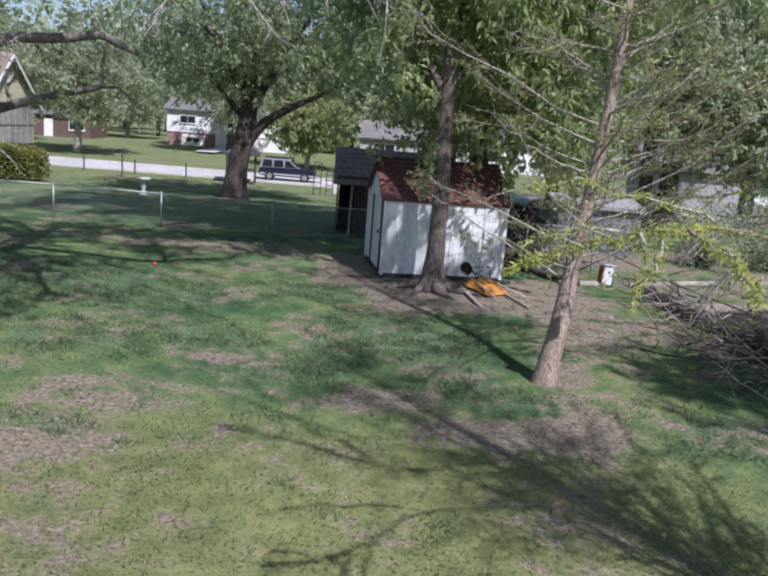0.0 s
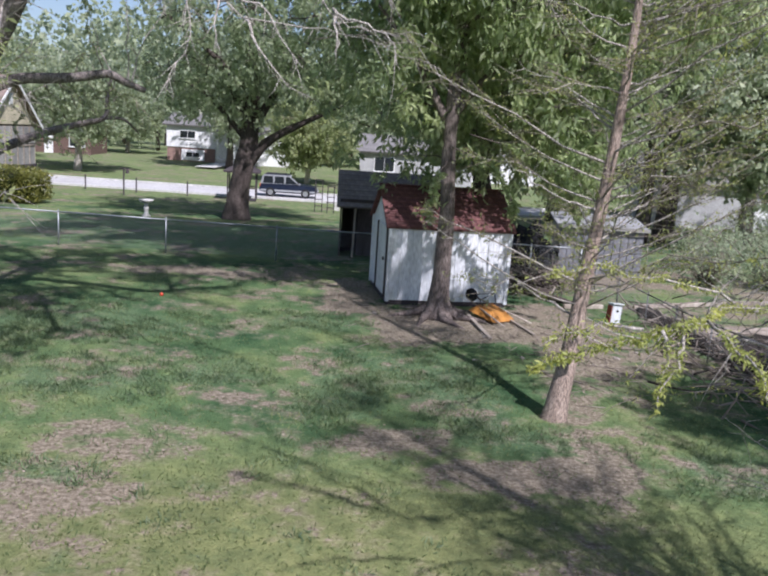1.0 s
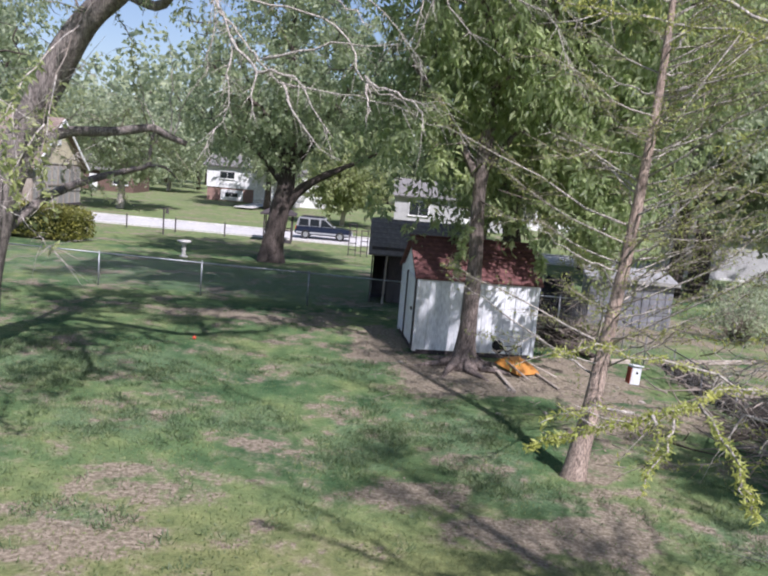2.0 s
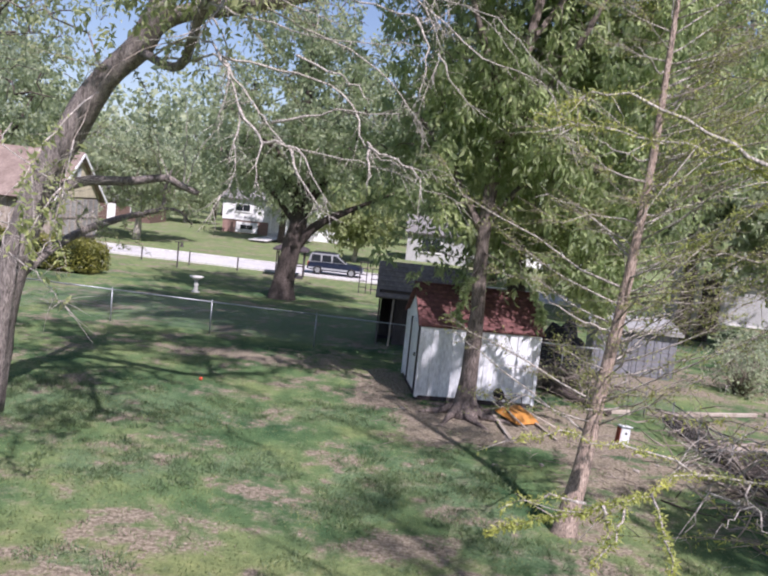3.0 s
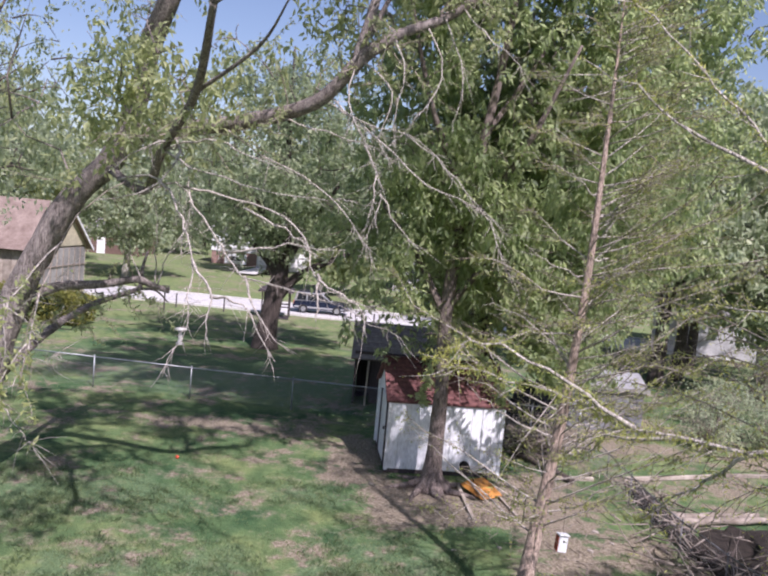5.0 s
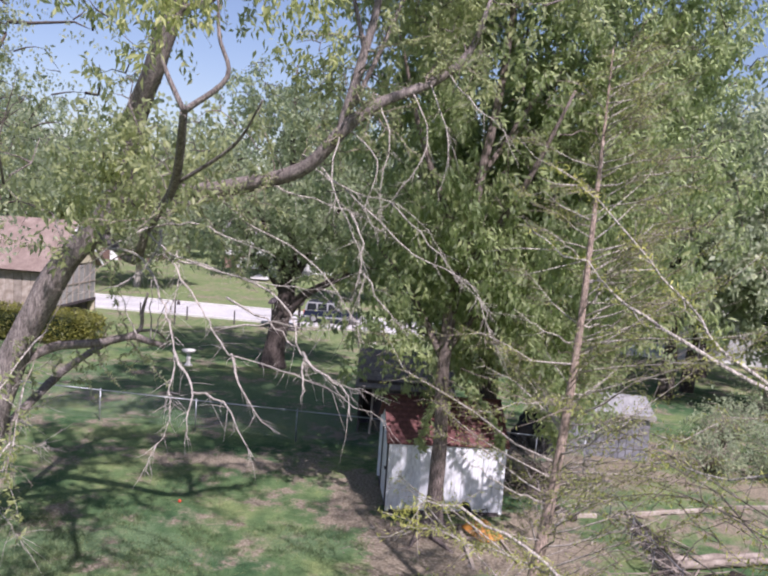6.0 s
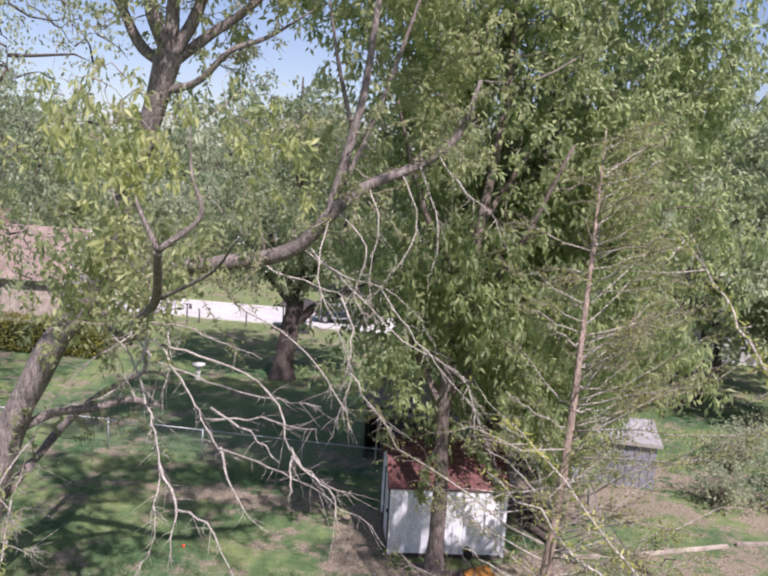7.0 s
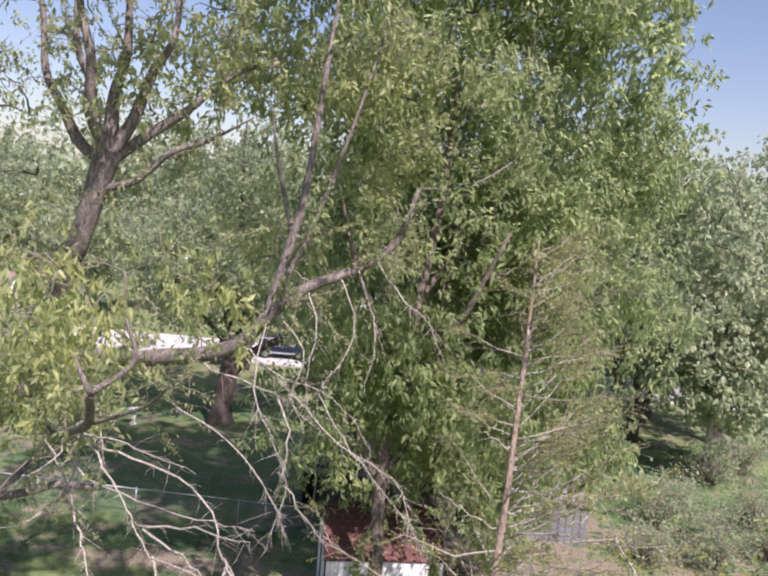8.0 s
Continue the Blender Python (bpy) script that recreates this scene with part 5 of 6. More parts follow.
def bird_bath():
    x, y = -11.0, 34.2
    root = thing("bird_bath", pose(x, y, ground_z(x, y)) @ Matrix.Diagonal((0.82, 0.82, 0.95, 1.0)), "white stone bird bath standing on the shaded lawn", "bird bath")
    for name, prof in (("pedestal", [(0.0, 0), (0.24, 0), (0.24, 0.06), (0.13, 0.12), (0.1, 0.3), (0.14, 0.42), (0.09, 0.55), (0.14, 0.66), (0, 0.66)]), ("basin", [(0, 0.66), (0.16, 0.66), (0.36, 0.74), (0.4, 0.82), (0.36, 0.82), (0.2, 0.76), (0, 0.75)])):
        bm = bmesh.new()
        n = 20
        rings = [[bm.verts.new((r * math.cos(2 * math.pi * k / n), r * math.sin(2 * math.pi * k / n), z)) for k in range(n)] for r, z in prof]
        for a, b in zip(rings, rings[1:]):
            for k in range(n):
                bm.faces.new((a[k], a[(k + 1) % n], b[(k + 1) % n], b[k]))
        bmesh.ops.remove_doubles(bm, verts=bm.verts, dist=0.0005)
        part(name, bm, STONE, root, smooth=True)


bird_bath()


HEDGE_LEAF = leaf_material("hedge_leaf", (0.07, 0.08, 0.02), (0.15, 0.155, 0.035), (0.29, 0.28, 0.07), (0.34, 0.33, 0.06), 0.25)


def hedge():
    rng = np.random.default_rng(81)
    root = thing("hedge", pose(-22.6, 37.5, -0.2), "dense clipped hedge with a sunlit yellow-green top", "hedge")
    n = 24000
    p = rng.uniform(-1, 1, size=(n, 3))
    ax = rng.integers(0, 3, n)
    p[np.arange(n), ax] = np.sign(p[np.arange(n), ax]) * rng.uniform(0.8, 1.0, n)
    c = np.empty((n, 3))
    c[:, 0] = p[:, 0] * 5.4
    c[:, 1] = p[:, 1] * 1.1
    c[:, 2] = 0.8 + p[:, 2] * 0.78
    c[:, 2] *= 1 - 0.25 * (np.abs(p[:, 0]) ** 6)
    c += rng.normal(size=(n, 3)) * 0.06
    tagged(leaf_mesh("foliage", c, 0.11, 0.07, HEDGE_LEAF, root, rng, -0.2), kind="stuff")
    tb = Tubes()
    for i in range(40):
        x = rng.uniform(-5.2, 5.2)
        tb.add([(x, rng.uniform(-0.5, 0.5), -0.15), (x + rng.normal() * 0.1, rng.uniform(-0.7, 0.7), 0.9)], [0.03, 0.01], 5)
    tagged(tb.link("stem_growth", DARK_BARK, root), kind="stuff")
    # solid box inside the leaf shell, much darker green than the leaves
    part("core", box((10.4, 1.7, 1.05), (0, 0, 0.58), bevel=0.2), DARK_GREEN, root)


DARK_GREEN = two_tone("dark_hedge_core", (0.012, 0.022, 0.008), (0.03, 0.05, 0.015), 8, 0.95, relief=1, dist=0.05)
hedge()

def shrub(at, r, h, leafmat, seed, label):
    rng = np.random.default_rng(seed)
    root = thing("shrub", pose(at[0], at[1], ground_z(*at)), label, "shrub", "shrubs beyond the side fence")
    tips = rng.normal(size=(120, 3))
    tips /= np.linalg.norm(tips, axis=1, keepdims=True)
    tips = tips * rng.uniform(0.5, 1, (120, 1)) * np.array((r, r, h * 0.5)) + np.array((0, 0, h * 0.55))
    tips[:, 2] = np.maximum(tips[:, 2], 0.1)
    tb = Tubes()
    for t in tips:
        tb.add([(0.15 * t[0], 0.15 * t[1], -0.05), (0.5 * t[0], 0.5 * t[1], t[2] * 0.6), t], [0.016, 0.01, 0.003], 4)
    tagged(tb.link("stem_growth", TWIG, root), kind="stuff")
    tagged(leaf_mesh("foliage", sprays(rng, tips, 10, 0.2, 0.06), 0.12, 0.07, leafmat, root, rng, 0.0), kind="stuff")


for i, (x, y, r, h) in enumerate(((10.7, 24.0, 1.1, 1.4), (12.9, 24.0, 1.0, 1.2), (13.6, 25.9, 1.2, 1.6), (12.0, 27.6, 1.3, 1.6), (15.2, 25.2, 1.3, 1.6), (15.9, 28.3, 1.5, 1.9), (13.2, 29.6, 1.3, 1.5), (16.2, 33.6, 1.7, 2.1), (18.5, 36.0, 1.8, 2.2), (15.0, 22.6, 1.0, 1.1), (17.2, 25.8, 1.2, 1.5))):
    shrub((x, y), r, h, DEEP_LEAF if i % 2 else FAR_LEAF, 100 + i, "low tangled green shrub in the next yard")

# ---- street, car, gazebo ----
def strip(name, y0, y1, dz, material, label, category, wave=0.0):
    xs = np.linspace(-160, 160, 81)
    v, f = [], []
    for x in xs:
        s = -0.02 * (x + 10)
        for y in (y0, y1):
            v.append((x, y + s, ground_z(x, 55) + dz))
    for x in xs:
        s = -0.02 * (x + 10)
        for y in (y0, y1):
            v.append((x, y + s, ground_z(x, 55) + dz - 0.3))
    n = len(xs)
    for i in range(n - 1):
        a, b = 2 * i, 2 * n + 2 * i
        f += [(a, a + 2, a + 3, a + 1), (a, b, b + 2, a + 2), (a + 1, a + 3, b + 3, b + 1)]
    tagged(mesh_object(name, v, f, material), label, category, kind="structure")


ROAD = two_tone("worn_concrete", (0.42, 0.41, 0.40), (0.57, 0.56, 0.545), 0.35, 0.9, fine=6)
strip("road", 52.3, 58.2, 0.03, ROAD, "sunlit pale concrete street", "road")
strip("kerb_near", 51.95, 52.25, 0.13, CONCRETE, "pale concrete kerb along the street", "kerb")
strip("kerb_far", 58.25, 58.55, 0.13, CONCRETE, "pale concrete kerb along the street", "kerb")

CAR_PAINT = two_tone("dark_blue_paint", (0.012, 0.017, 0.035), (0.02, 0.028, 0.05), 3, 0.25, relief=0.0)
CHROME = two_tone("bright_metal", (0.45, 0.46, 0.47), (0.6, 0.61, 0.62), 9, 0.3, 0.8, relief=0.02)
GLASS, gn, gl, gb = mat("tinted_glass", 0.08, 0, 0.6)
gb.inputs["Base Color"].default_value = (0.02, 0.024, 0.028, 1)
SILVER = two_tone("silver_trim", (0.30, 0.31, 0.32), (0.42, 0.43, 0.44), 5, 0.45, 0.2)


def suv():
    x, y = -7.3, 54.6
    root = thing("parked_suv", pose(x, y, ground_z(x, 55) + 0.03, 0, 0, 4) @ Matrix.Scale(0.89, 4), "dark blue sport utility vehicle parked on the street", "car")
    W = 1.8
    bm = prism([(-2.28, 0.42), (-2.22, 0.95), (-1.0, 1.02), (0.95, 1.02), (1.9, 0.95), (2.25, 0.82), (2.3, 0.45), (1.9, 0.34), (-1.95, 0.34)], W)
    bmesh.ops.translate(bm, verts=bm.verts, vec=(0, -W / 2, 0))
    bmesh.ops.bevel(bm, geom=bm.edges[:], offset=0.06, segments=2, affect="EDGES")
    body = part("body", bm, CAR_PAINT, root, smooth=False)
    bm = prism([(-2.2, 0.96), (-2.02, 1.66), (-1.85, 1.72), (0.05, 1.72), (0.95, 0.98)], W - 0.22)
    bmesh.ops.translate(bm, verts=bm.verts, vec=(0, -(W - 0.22) / 2, 0))
    bmesh.ops.bevel(bm, geom=bm.edges[:], offset=0.05, segments=2, affect="EDGES")
    # silver colour paints the reflected light on window edges and roofline
    part("cabin", bm, SILVER, root, "silver cabin standing in for light reflected round the windows")
    part("roof_panel", box((1.95, W - 0.3, 0.05), (-0.9, 0, 1.735), bevel=0.015), CAR_PAINT, root)
    for s in (-1, 1):
        yy = s * (W / 2 - 0.105)
        for x0, x1, x2, x3 in ((-1.98, -1.18, -1.22, -1.9), (-1.08, -0.32, -0.36, -1.06), (-0.22, 0.72, 0.06, -0.2)):
            bm = prism([(x0, 1.06), (x1, 1.06), (x2, 1.6), (x3, 1.6)], 0.02)
            bmesh.ops.translate(bm, verts=bm.verts, vec=(0, yy - 0.01, 0))
            part("side_window", bm, GLASS, root)
        part("side_trim", box((4.3, 0.03, 0.14), (0, s * W / 2, 0.5), bevel=0.01), SILVER, root, "silver lower trim")
        part("roof_rail", tube_between((-1.8, s * 0.66, 1.78), (-0.1, s * 0.66, 1.78), 0.025), IRON, root)
        for wx in (-1.38, 1.37):
            wheel = part("wheel", cyl(0.36, 0.36, 0.24, (wx, s * (W / 2 - 0.1), 0.36), (90, 0, 0), 24), RUBBER, root)
            part("rim", cyl(0.23, 0.21, 0.26, (wx, s * (W / 2 - 0.095), 0.36), (90, 0, 0), 16), CHROME, wheel, "bright wheel rim")
        part("headlight", box((0.06, 0.32, 0.16), (2.26, s * 0.62, 0.74), bevel=0.02), CHROME, root)
        part("tail_light", box((0.05, 0.12, 0.34), (-2.2, s * 0.8, 0.85), bevel=0.02), RED, root)
        part("mirror", box((0.1, 0.16, 0.13), (0.72, s * (W / 2 + 0.02), 1.06), bevel=0.03), IRON, root)
    part("windscreen", box((0.02, W - 0.4, 0.82), (0.53, 0, 1.36), (0, -51, 0)), GLASS, root)
    part("bumper", box((0.18, W - 0.1, 0.2), (2.26, 0, 0.5), bevel=0.04), SILVER, root)


suv()


def gazebo():
    x, y = -9.75, 50.2
    root = thing("gazebo", pose(x, y, ground_z(x, y), 0, 0, 8) @ Matrix.Diagonal((0.78, 0.85, 1.0, 1.0)), "small dark garden gazebo with a hipped roof", "gazebo")
    for sx in (-1.15, 1.15):
        for sy in (-1.0, 1.0):
            part("post", box((0.11, 0.11, 1.95), (sx, sy, 0.97), bevel=0.01), BLACK_WOOD, root)
    for sy in (-1.0, 1.0):
        part("rail", box((2.3, 0.06, 0.08), (0, sy, 0.85)), BLACK_WOOD, root)
        part("rail", box((2.3, 0.06, 0.08), (0, sy, 1.85)), BLACK_WOOD, root)
    part("floor_deck", box((2.3, 2.0, 0.06), (0, 0, 0.02)), BLACK_WOOD, root)
    bm = bmesh.new()
    a = [bm.verts.new(v) for v in ((-1.5, -1.35, 1.92), (1.5, -1.35, 1.92), (1.5, 1.35, 1.92), (-1.5, 1.35, 1.92))]
    lo = [bm.verts.new(v.co - Vector((0, 0, 0.1))) for v in a]
    t = bm.verts.new((0, 0, 2.55))
    bm.faces.new(lo[::-1])
    for i in range(4):
        bm.faces.new((a[i], a[(i + 1) % 4], t))
        bm.faces.new((lo[i], lo[(i + 1) % 4], a[(i + 1) % 4], a[i]))
    part("roof", bm, BLACK_WOOD, root)


gazebo()


def post_thing(name, x, y, h, label, category, arm=False):
    root = thing(name, pose(x, y, ground_z(x, y)), label, category)
    part("pole", tube_between((0, 0, -0.1), (0, 0, h), 0.05), BLACK_WOOD, root)
    if arm:
        part("arm", tube_between((-0.25, 0, h - 0.05), (0.3, 0, h - 0.02), 0.03), BLACK_WOOD, root)
        part("feeder", cyl(0.12, 0.07, 0.25, (0.22, 0, h - 0.2), n=10), BLACK_WOOD, root)


post_thing("feeder_pole", -16.8, 48, 1.7, "dark pole with a small hanging bird feeder", "pole", True)
for i in range(5):
    post_thing("fence_post", -27 + 3.4 * i, 50.6 - 0.02 * (3.4 * i), 0.95, "thin dark fence post along the street verge", "post")
post_thing("fence_post", -2.9, 49.5, 1.0, "thin dark fence post along the street verge", "post")


def trellis():
    root = thing("trellis", pose(-3.8, 45.0, ground_z(-3.8, 45)), "dark open garden trellis on the shaded lawn", "trellis")
    for x in (-0.62, -0.2, 0.12, 0.5):
        part("upright", box((0.05, 0.05, 1.95 if x < 0 else 1.6), (x, 0, 0.95 if x < 0 else 0.78)), BLACK_WOOD, root)
    for x, top in ((-0.41, 1.9), (0.31, 1.55)):
        for k in range(5):
            part("rung", box((0.5, 0.04, 0.045), (x, -0.045, top * (k + 1) / 5)), BLACK_WOOD, root)
    part("sign_board", box((0.3, 0.03, 0.5), (0.72, -0.08, 0.42), (0, 8, 0), 0.005), STONE, root, "pale leaning board")


trellis()

# ---- houses ----
YELLOW = two_tone("yellow_siding", (0.52, 0.47, 0.33), (0.64, 0.58, 0.42), 1.4, 0.7, piece=0.05)
BROWN_ROOF = two_tone("brown_shingle", (0.165, 0.12, 0.10), (0.30, 0.235, 0.20), 1.5, 0.9, relief=0.6)
# grey boards, toned down for the tree shade on the house end
PANEL = two_tone("grey_panel", (0.22, 0.215, 0.2), (0.39, 0.38, 0.35), 1.2, 0.75, piece=0.2)
FAR_WHITE = two_tone("white_siding", (0.74, 0.74, 0.72), (0.84, 0.84, 0.82), 0.8, 0.7)
BRICK_RED = two_tone("red_brick", (0.24, 0.15, 0.125), (0.36, 0.24, 0.20), 5, 0.85)
BROWN_BRICK = two_tone("brown_brick", (0.10, 0.065, 0.055), (0.19, 0.125, 0.10), 5, 0.85)
GREY_SIDING = two_tone("grey_siding", (0.36, 0.36, 0.355), (0.48, 0.48, 0.47), 1.2, 0.75)
GREY_ROOF = two_tone("grey_roofing", (0.13, 0.125, 0.12), (0.24, 0.23, 0.22), 1.6, 0.9)


def window(root, x, z, w, h, y, parent_y=-1, frame_mat=None):
    fr = part("window", box((w + 0.16, 0.08, h + 0.16), (x, y, z), bevel=0.01), frame_mat or FAR_WHITE, root, "white framed window")
    part("pane", box((w / 2 - 0.04, 0.02, h), (x - w / 4, y - 0.045, z)), GLASS, fr)
    part("pane", box((w / 2 - 0.04, 0.02, h), (x + w / 4, y - 0.045, z)), GLASS, fr)
    part("sill", box((w + 0.24, 0.14, 0.05), (x, y - 0.03, z - h / 2 - 0.1)), frame_mat or FAR_WHITE, fr)


def neighbour_house():
    # the gable end looks towards +x; ridge along x
    root = thing("neighbour_house", pose(-21.3, 42.7, 0.0), "yellow sided house with brown shingle roof and grey boarded end darkened for shade", "house")
    L, D, E, A = 12.0, 2.9, 3.4, 5.85
    for i in range(24):
        part("wall_board", box((L / 24 - 0.02, 0.12, E - 0.9), (-L / 24 * (i + 0.5), -D, E / 2 + 0.4), bevel=0.01), WOOD, root)
    part("wall", box((L, 0.16, E - 0.2), (-L / 2, D, E / 2 + 0.1)), YELLOW, root)
    part("far_end_wall", box((0.16, 2 * D, E - 0.2), (-L, 0, E / 2 + 0.1)), YELLOW, root)
    # a black box takes the place of the shade under the floor
    part("crawl_space_shade", box((L - 0.6, 2 * D - 0.6, 1.5), (-L / 2, 0, 0.3)), BLACK_WOOD, root, "solid dark box standing in for the shaded space under the floor")
    # lap boards of the gable
    n = 13
    for i in range(n):
        z0 = E - 0.05 + (A - E) * i / n
        half = D * (1 - i / n) + 0.02
        part("lap_board", box((0.1, 2 * half, (A - E) / n + 0.025), (-0.02 - 0.0, 0, z0 + (A - E) / n / 2), (0, 4, 0)), YELLOW, root)
    vent = part("vent", box((0.06, 0.42, 0.6), (0.06, 0, E + 1.3), bevel=0.01), FAR_WHITE, root, "white louvred gable vent")
    for k in range(6):
        part("louvre", box((0.03, 0.36, 0.03), (0.1, 0, E + 1.06 + k * 0.095), (0, 25, 0)), FAR_WHITE, vent)
    # panelled sunroom wall under the gable
    k = 8
    for i in range(k):
        y = -D + 2 * D * (i + 0.5) / k
        part("panel", box((0.08, 2 * D / k - 0.05, 2.2), (-0.02, y, 2.12), bevel=0.008), PANEL, root)
        part("mullion", box((0.12, 0.06, 2.26), (0.0, y - D / k, 2.12)), WOOD, root)
    part("mid_rail", box((0.13, 2 * D, 0.07), (0.0, 0, 2.15)), WOOD, root)
    part("floor_edge", box((0.2, 2 * D + 0.1, 0.16), (-0.02, 0, 0.98)), BLACK_WOOD, root)
    slope = math.atan2(A - E, D)
    run = (D + 0.45) / math.cos(slope)
    for s in (-1, 1):
        roof = part("roof_slope", box((L + 0.5, run, 0.12), (-L / 2 + 0.08, s * (D + 0.45) / 2, A + 0.08 - (D + 0.45) / 2 * math.tan(slope)), (-s * math.degrees(slope), 0, 0)), BROWN_ROOF, root)
        part("rake_board", box((0.05, run, 0.14), (0.37, s * (D + 0.45) / 2, A - (D + 0.45) / 2 * math.tan(slope)), (-s * math.degrees(slope), 0, 0)), FAR_WHITE, root)
    part("chimney", box((0.7, 0.6, 1.3), (-5.5, 0.3, A + 0.3), bevel=0.02), BRICK_RED, root)


neighbour_house()


def white_house():
    root = thing("split_level_house", pose(-25.7, 88.0, -0.35), "white split level house with brick base across the street", "house")
    L, H = 14.0, 3.95
    part("brick_base", box((5.4, 7, 1.5), (2.7, 3.5, 0.75)), BRICK_RED, root)
    part("plain_base", box((L - 5.4, 6.96, 1.5), (5.4 + (L - 5.4) / 2, 3.52, 0.75)), FAR_WHITE, root)
    part("wall", box((L + 0.1, 7.1, H - 1.5), (L / 2, 3.5, 1.5 + (H - 1.5) / 2)), FAR_WHITE, root)
    for i in range(9):
        part("lap_board", box((L + 0.16, 0.05, 0.25), (L / 2, -0.06, 1.65 + i * 0.265), (-4, 0, 0)), FAR_WHITE, root)
    window(root, 2.3, 2.95, 1.7, 0.75, -0.1)
    part("garage_panel", box((2.6, 0.1, 1.2), (2.9, -0.03, 0.7), bevel=0.02), FAR_WHITE, root)
    window(root, 2.9, 0.75, 1.5, 0.5, -0.1)
    window(root, 10.0, 2.8, 2.0, 1.0, -0.1)
    part("porch_floor", box((5.0, 2.2, 0.5), (8.4, -1.1, 0.25), bevel=0.02), CONCRETE, root)
    for x in (6.1, 8.0, 10.7):
        part("porch_post", box((0.14, 0.14, 3.2), (x, -2.0, 2.0)), FAR_WHITE, root)
    for i in range(10):
        part("baluster", box((0.06, 0.05, 0.9), (6.4 + i * 0.42, -2.0, 0.95)), FAR_WHITE, root)
    part("porch_roof", box((5.4, 2.6, 0.14), (8.4, -1.2, 3.62), (4, 0, 0)), GREY_ROOF, root)
    for s in (-1, 1):
        part("roof_slope", box((L + 1.0, 4.2, 0.16), (L / 2, 3.5 + s * 1.98, H + 0.62), (-s * 18, 0, 0)), GREY_ROOF, root)
    for x in (0.0, L):
        bm = prism([(-0.0, 0), (7.0, 0), (3.5, 1.15)], 0.12)
        bmesh.ops.transform(bm, matrix=Matrix(((0, 1, 0, x - 0.06), (1, 0, 0, 0), (0, 0, 1, H), (0, 0, 0, 1))), verts=bm.verts)
        bmesh.ops.recalc_face_normals(bm, faces=bm.faces)
        part("gable", bm, FAR_WHITE, root)
    part("step_walk", box((2.0, 9, 0.06), (7.0, -6.5, 0.1)), CONCRETE, root)


white_house()


def plain_house(at, turn, L, W, H, rise, wall, roofmat, label, wins, brick=0.0):
    root = thing("far_house", pose(*at, 0, 0, turn), label, "house")
    part("wall", box((L, W, H), (L / 2, W / 2, H / 2)), wall, root)
    if brick:
        part("brick_base", box((L + 0.08, W + 0.08, brick), (L / 2, W / 2, brick / 2)), BRICK_RED, root)
    a = math.atan2(rise, W / 2)
    run = (W / 2 + 0.4) / math.cos(a)
    for s in (-1, 1):
        part("roof_slope", box((L + 0.8, run, 0.16), (L / 2, W / 2 + s * (W / 2 + 0.4) / 2, H + rise + 0.05 - (W / 2 + 0.4) / 2 * math.tan(a)), (-s * math.degrees(a), 0, 0)), roofmat, root)
    for x in (0.0, L):
        bm = prism([(0, 0), (W, 0), (W / 2, rise)], 0.12)
        bmesh.ops.transform(bm, matrix=Matrix(((0, 1, 0, x - 0.06), (1, 0, 0, 0), (0, 0, 1, H), (0, 0, 0, 1))), verts=bm.verts)
        bmesh.ops.recalc_face_normals(bm, faces=bm.faces)
        part("gable", bm, wall, root)
    for x, z, w, h in wins:
        window(root, x, z, w, h, -0.03)
    part("door", box((0.95, 0.08, 2.0), (L * 0.62, -0.03, 1.02), bevel=0.02), FAR_WHITE, root)


plain_house((-3.4, 76.0, -0.5), 0, 11, 7, 2.9, 1.5, GREY_SIDING, GREY_ROOF, "grey sided house with white windows behind trees", [(2.4, 1.7, 1.9, 1.3), (8.6, 1.7, 1.6, 1.2)])
plain_house((-46, 86.0, -0.5), 6, 12, 7, 2.6, 1.5, BROWN_BRICK, GREY_ROOF, "low brick house with grey roof across the street", [(3, 1.6, 1.6, 1.2), (10.5, 1.6, 1.6, 1.2)])
plain_house((17, 52.0, -0.7), -8, 12, 8, 3.0, 1.9, GREY_SIDING, GREY_ROOF, "grey house half hidden by trees", [(10, 1.7, 1.6, 1.2)])
plain_house((8, 84.0, -0.4), 0, 12, 7, 2.9, 1.6, FAR_WHITE, GREY_ROOF, "pale house beyond the street trees", [(2.5, 1.7, 1.6, 1.2), (9, 1.7, 1.6, 1.2)])


def grey_shed():
    root = thing("storage_shed", pose(5.95, 25.0, -0.05, 0, 0, -4), "low grey metal storage shed with a pale roof edge", "shed")
    L, W, H = 2.75, 2.1, 1.6
    for i in range(11):
        part("ribbed_panel", box((0.24, 0.05, H), (0.125 + i * 0.25, 0, H / 2), bevel=0.015), PANEL_DARK, root)
    part("wall", box((L, W - 0.06, H - 0.02), (L / 2, W / 2 + 0.05, H / 2)), PANEL_DARK, root)
    part("roof", box((L + 0.3, W + 0.3, 0.08), (L / 2, W / 2, H + 0.12), (5, 0, 0), 0.02), SHED_ROOF, root, "pale weathered metal roof")
    part("fascia", box((L + 0.3, 0.05, 0.12), (L / 2, -0.16, H + 0.02)), PANEL, root, "pale roof edge")


SHED_ROOF = two_tone("weathered_metal", (0.24, 0.24, 0.24), (0.40, 0.40, 0.39), 3, 0.6, stretch=(4, 0.6, 1))
PANEL_DARK = two_tone("blue_grey_metal", (0.15, 0.155, 0.17), (0.25, 0.255, 0.275), 1.5, 0.55, relief=0.1, piece=0.08)
grey_shed()

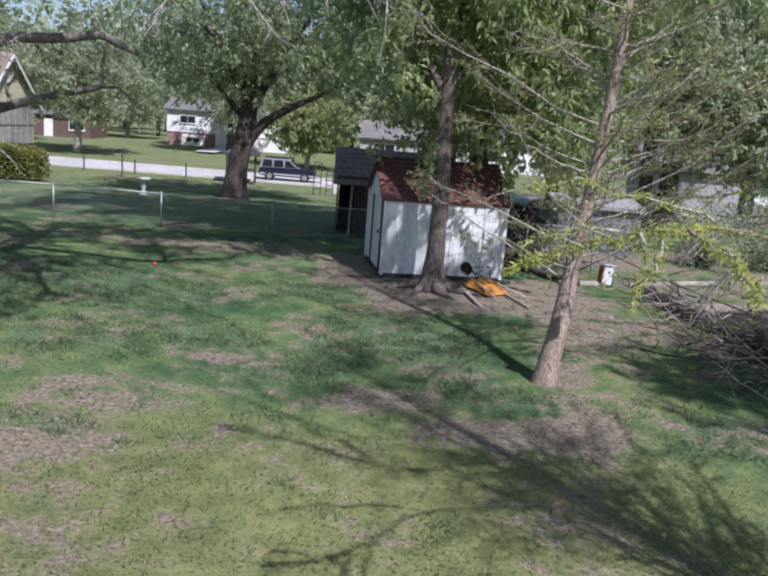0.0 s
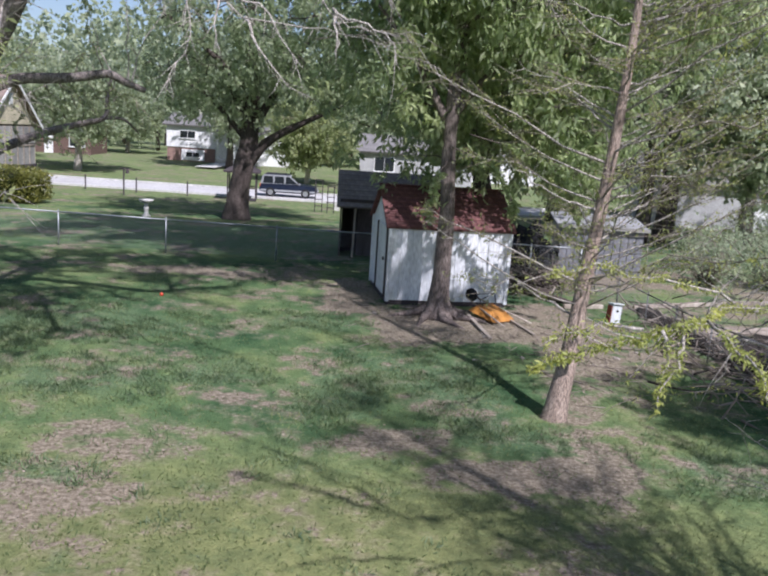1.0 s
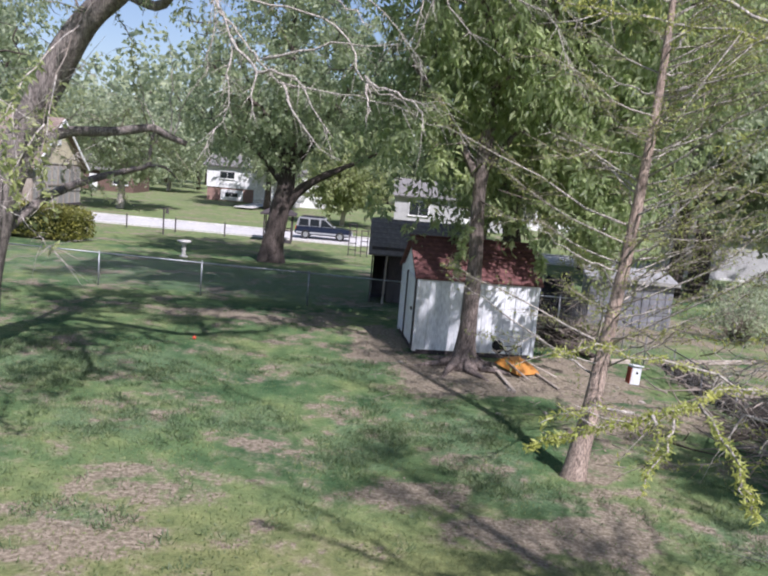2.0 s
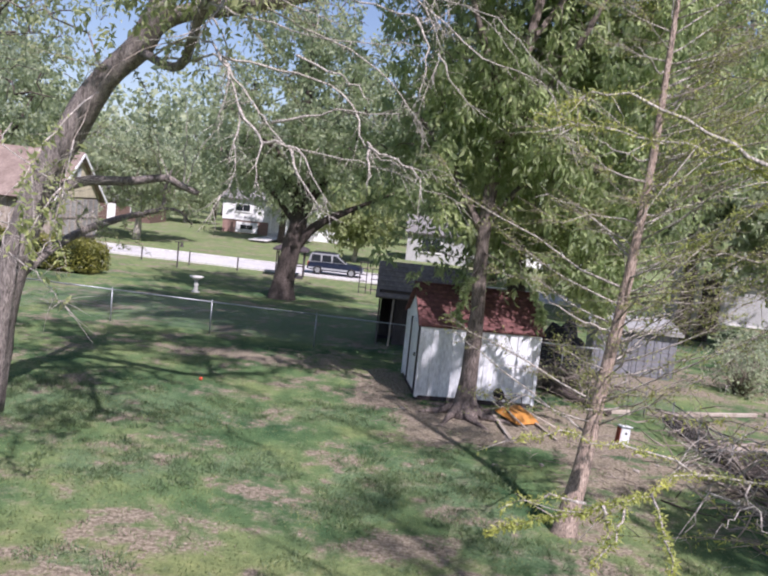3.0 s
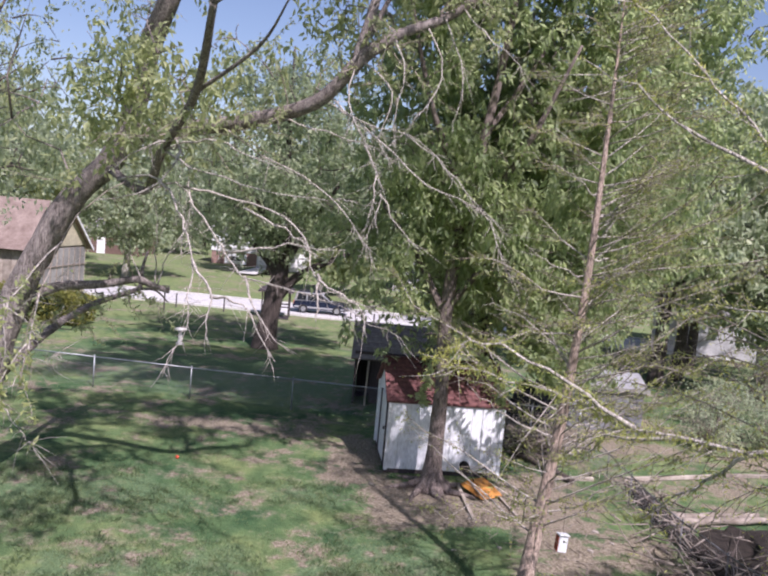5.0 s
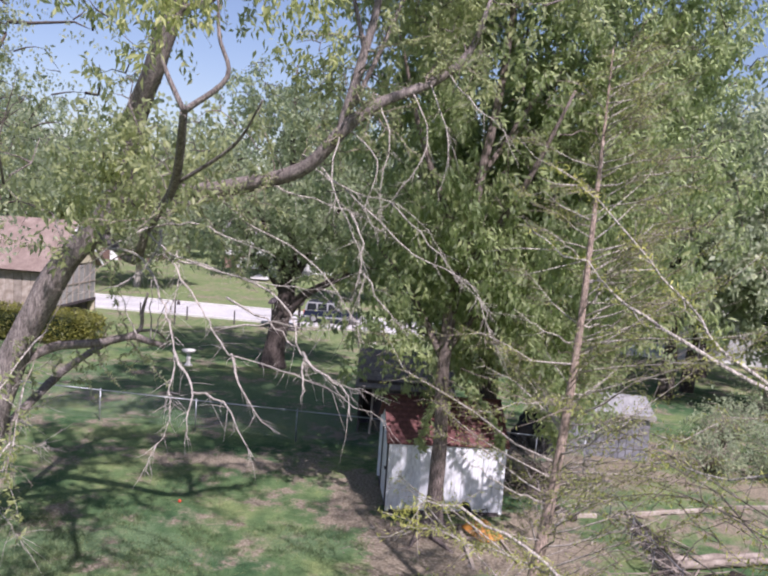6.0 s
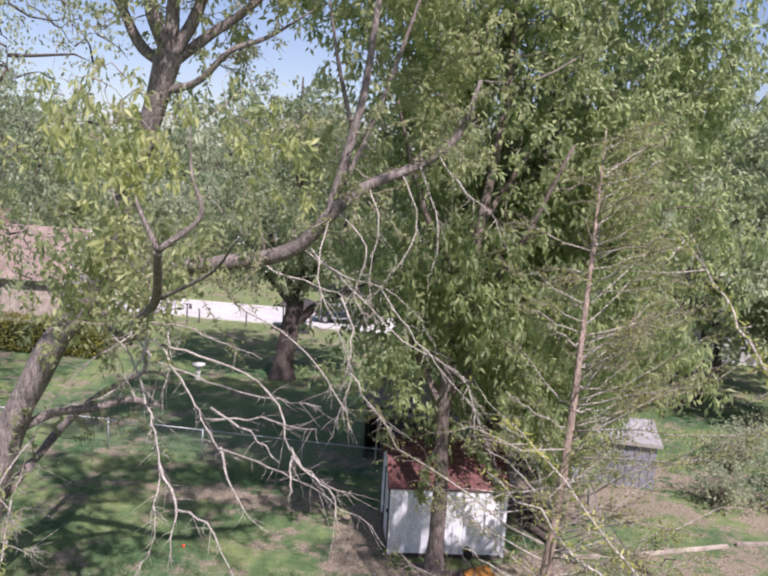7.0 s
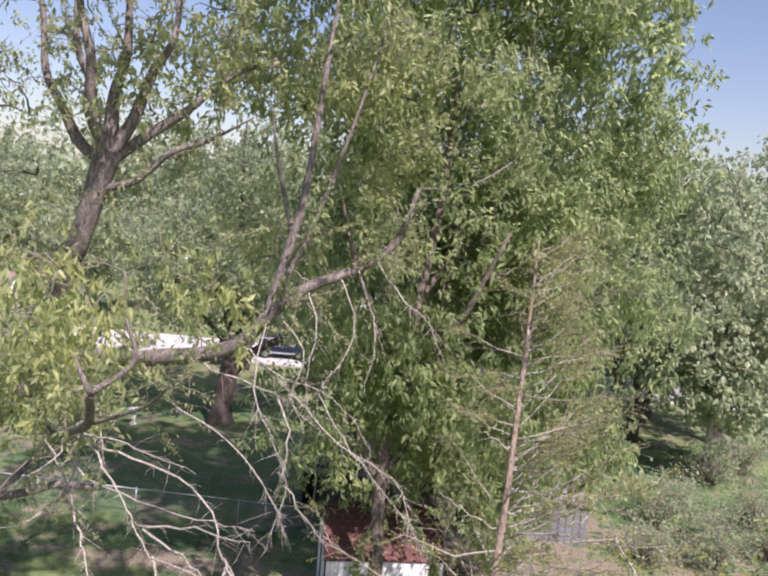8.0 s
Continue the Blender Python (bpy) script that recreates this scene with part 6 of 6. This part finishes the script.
# ---- roots, stones and litter round the maple ----
EARTH_STONE = two_tone("earthy_stone", (0.22, 0.19, 0.16), (0.40, 0.36, 0.31), 9, 0.9)
rng = np.random.default_rng(91)
for i in range(7):
    a = 2 * math.pi * i / 7 + 0.4
    tb = Tubes()
    tb.add([(0.22 * math.cos(a), 0.22 * math.sin(a), 0.2), (0.5 * math.cos(a), 0.5 * math.sin(a), 0.06), (0.9 * math.cos(a + 0.2), 0.9 * math.sin(a + 0.2), 0.02), (1.3 * math.cos(a + 0.3), 1.3 * math.sin(a + 0.3), -0.05)], [0.13, 0.1, 0.06, 0.03], 8, 0.3, i)
    tb.link("root", MAPLE_BARK, MAPLE)
for i in range(12):
    bm = bmesh.new()
    bmesh.ops.create_icosphere(bm, subdivisions=2, radius=1)
    for v in bm.verts:
        v.co *= 1 + 0.3 * noise.noise(v.co * 1.4 + Vector((i * 3.1, 0, 0)))
    r = rng.uniform(0.03, 0.06)
    ob = part("stone", bm, EARTH_STONE, None, "rough stone lying on the bare earth")
    x, y = rng.uniform(-0.4, 5.6), rng.uniform(12.8, 17.0)
    ob.matrix_world = pose(x, y, ground_z(x, y) + r * 0.2, 0, 0, rng.uniform(0, 360)) @ Matrix.Diagonal((r * 1.5, r, r * 0.6, 1))
    tagged(ob, "rough stone lying on the bare earth", "stone", "loose stones by the maple")

# ---- grass ----
GRASS = leaf_material("grass_blade", (0.095, 0.138, 0.055), (0.162, 0.2, 0.08), (0.275, 0.295, 0.14), (0.32, 0.36, 0.15), 0.4)


def grass():
    rng = np.random.default_rng(95)
    n = 170000
    y = 2.6 + 21 * rng.random(n) ** 1.35
    x = rng.uniform(-1, 1, n) * (0.62 * (y + 3)) + 0.4
    keep = np.ones(n, bool)
    for cx, cy, rx, ry, amount in WORN:
        d = np.hypot((x - cx) / rx, (y - cy) / ry)
        keep &= rng.random(n) > np.clip(amount * 4.5 * (1.25 - d), 0, 0.97)
    lump = np.array([noise.noise((a * 0.9, b * 0.9, 3.0)) for a, b in zip(x, y)])
    keep &= rng.random(n) < 0.55 + 0.9 * lump
    x, y, lump = x[keep], y[keep], lump[keep]
    c = np.stack([x, y, np.array([ground_z(a, b) for a, b in zip(x, y)])], 1)
    root = thing("grass", pose(0, 0, 0), "short patchy spring grass", "grass", kind="stuff")
    tagged(leaf_mesh("blade_growth", c, 0.042, 0.011, GRASS, root, rng, -0.22, spread=0.6, facing=(0.3, -0.6, 1.2)), kind="stuff")


grass()

TUFT = leaf_material("tuft_blade", (0.085, 0.13, 0.066), (0.135, 0.195, 0.098), (0.24, 0.30, 0.155), (0.30, 0.39, 0.17), 0.42)


def tufts():
    """Longer grass standing in clumps on the lush parts of the lawn."""
    rng = np.random.default_rng(96)
    places = []
    for cx, cy, rx, ry in LUSH_AND_SHADE[:-2]:
        n = int(rx * ry * 75)
        a, r = rng.uniform(0, 2 * math.pi, n), np.sqrt(rng.random(n)) * 1.15
        places.append(np.stack([cx + rx * r * np.cos(a), cy + ry * r * np.sin(a)], 1))
    n = 260
    y = 5 + 17 * rng.random(n)
    places.append(np.stack([rng.uniform(-1, 1, n) * 0.58 * (y + 3), y], 1))
    p = np.concatenate(places)
    p = p[[noise.noise((a * 1.1, b * 1.1, 7.0)) > -0.12 for a, b in p]]
    each = 34
    c = np.repeat(p, each, 0) + rng.normal(size=(len(p) * each, 2)) * 0.085
    c = np.concatenate([c, np.array([[ground_z(a, b)] for a, b in p]).repeat(each, 0)], 1)
    root = thing("grass_tufts", pose(0, 0, 0), "thick bluish green grass tufts in the lawn", "grass", kind="stuff")
    tagged(leaf_mesh("blade_growth", c, 0.075, 0.011, TUFT, root, rng, -0.55, spread=0.55, facing=(0.3, -0.6, 1.2)), kind="stuff")


tufts()


LITTER = two_tone("leaf_litter", (0.22, 0.175, 0.138), (0.40, 0.33, 0.26), 2.0, 0.9)


def litter():
    """Fallen leaves, bark chips and twigs on the worn earth."""
    rng = np.random.default_rng(97)
    root = thing("leaf_litter", pose(0, 0, 0), "brown leaf litter and bark chips on bare earth", "litter", kind="stuff")
    c = []
    for cx, cy, rx, ry, amount in WORN:
        n = int(rx * ry * amount * 210)
        a, r = rng.uniform(0, 2 * math.pi, n), np.sqrt(rng.random(n)) * 1.05
        c.append(np.stack([cx + rx * r * np.cos(a), cy + ry * r * np.sin(a), np.zeros(n)], 1))
    c = np.concatenate(c)
    c[:, 2] = [ground_z(x, y) + 0.012 for x, y in c[:, :2]]
    tagged(leaf_mesh("leaf_scatter", c, 0.034, 0.022, LITTER, root, rng, 0.0, spread=0.6, facing=(0, 0, 2.0)), kind="stuff")
    tb = Tubes()
    for i in range(260):
        cx, cy, rx, ry, amount = WORN[rng.integers(0, 4)]
        p = np.array((cx + rx * rng.normal() * 0.6, cy + ry * rng.normal() * 0.6))
        d = rng.normal(size=2)
        d = d / np.linalg.norm(d) * rng.uniform(0.1, 0.5)
        line = [(*(p + d * k / 2 + rng.normal(size=2) * 0.02), ground_z(*p) + 0.012) for k in range(3)]
        tb.add(line, [0.008, 0.007, 0.004], 4)
    tagged(tb.link("twig_scatter", TWIG, root), kind="stuff")


litter()
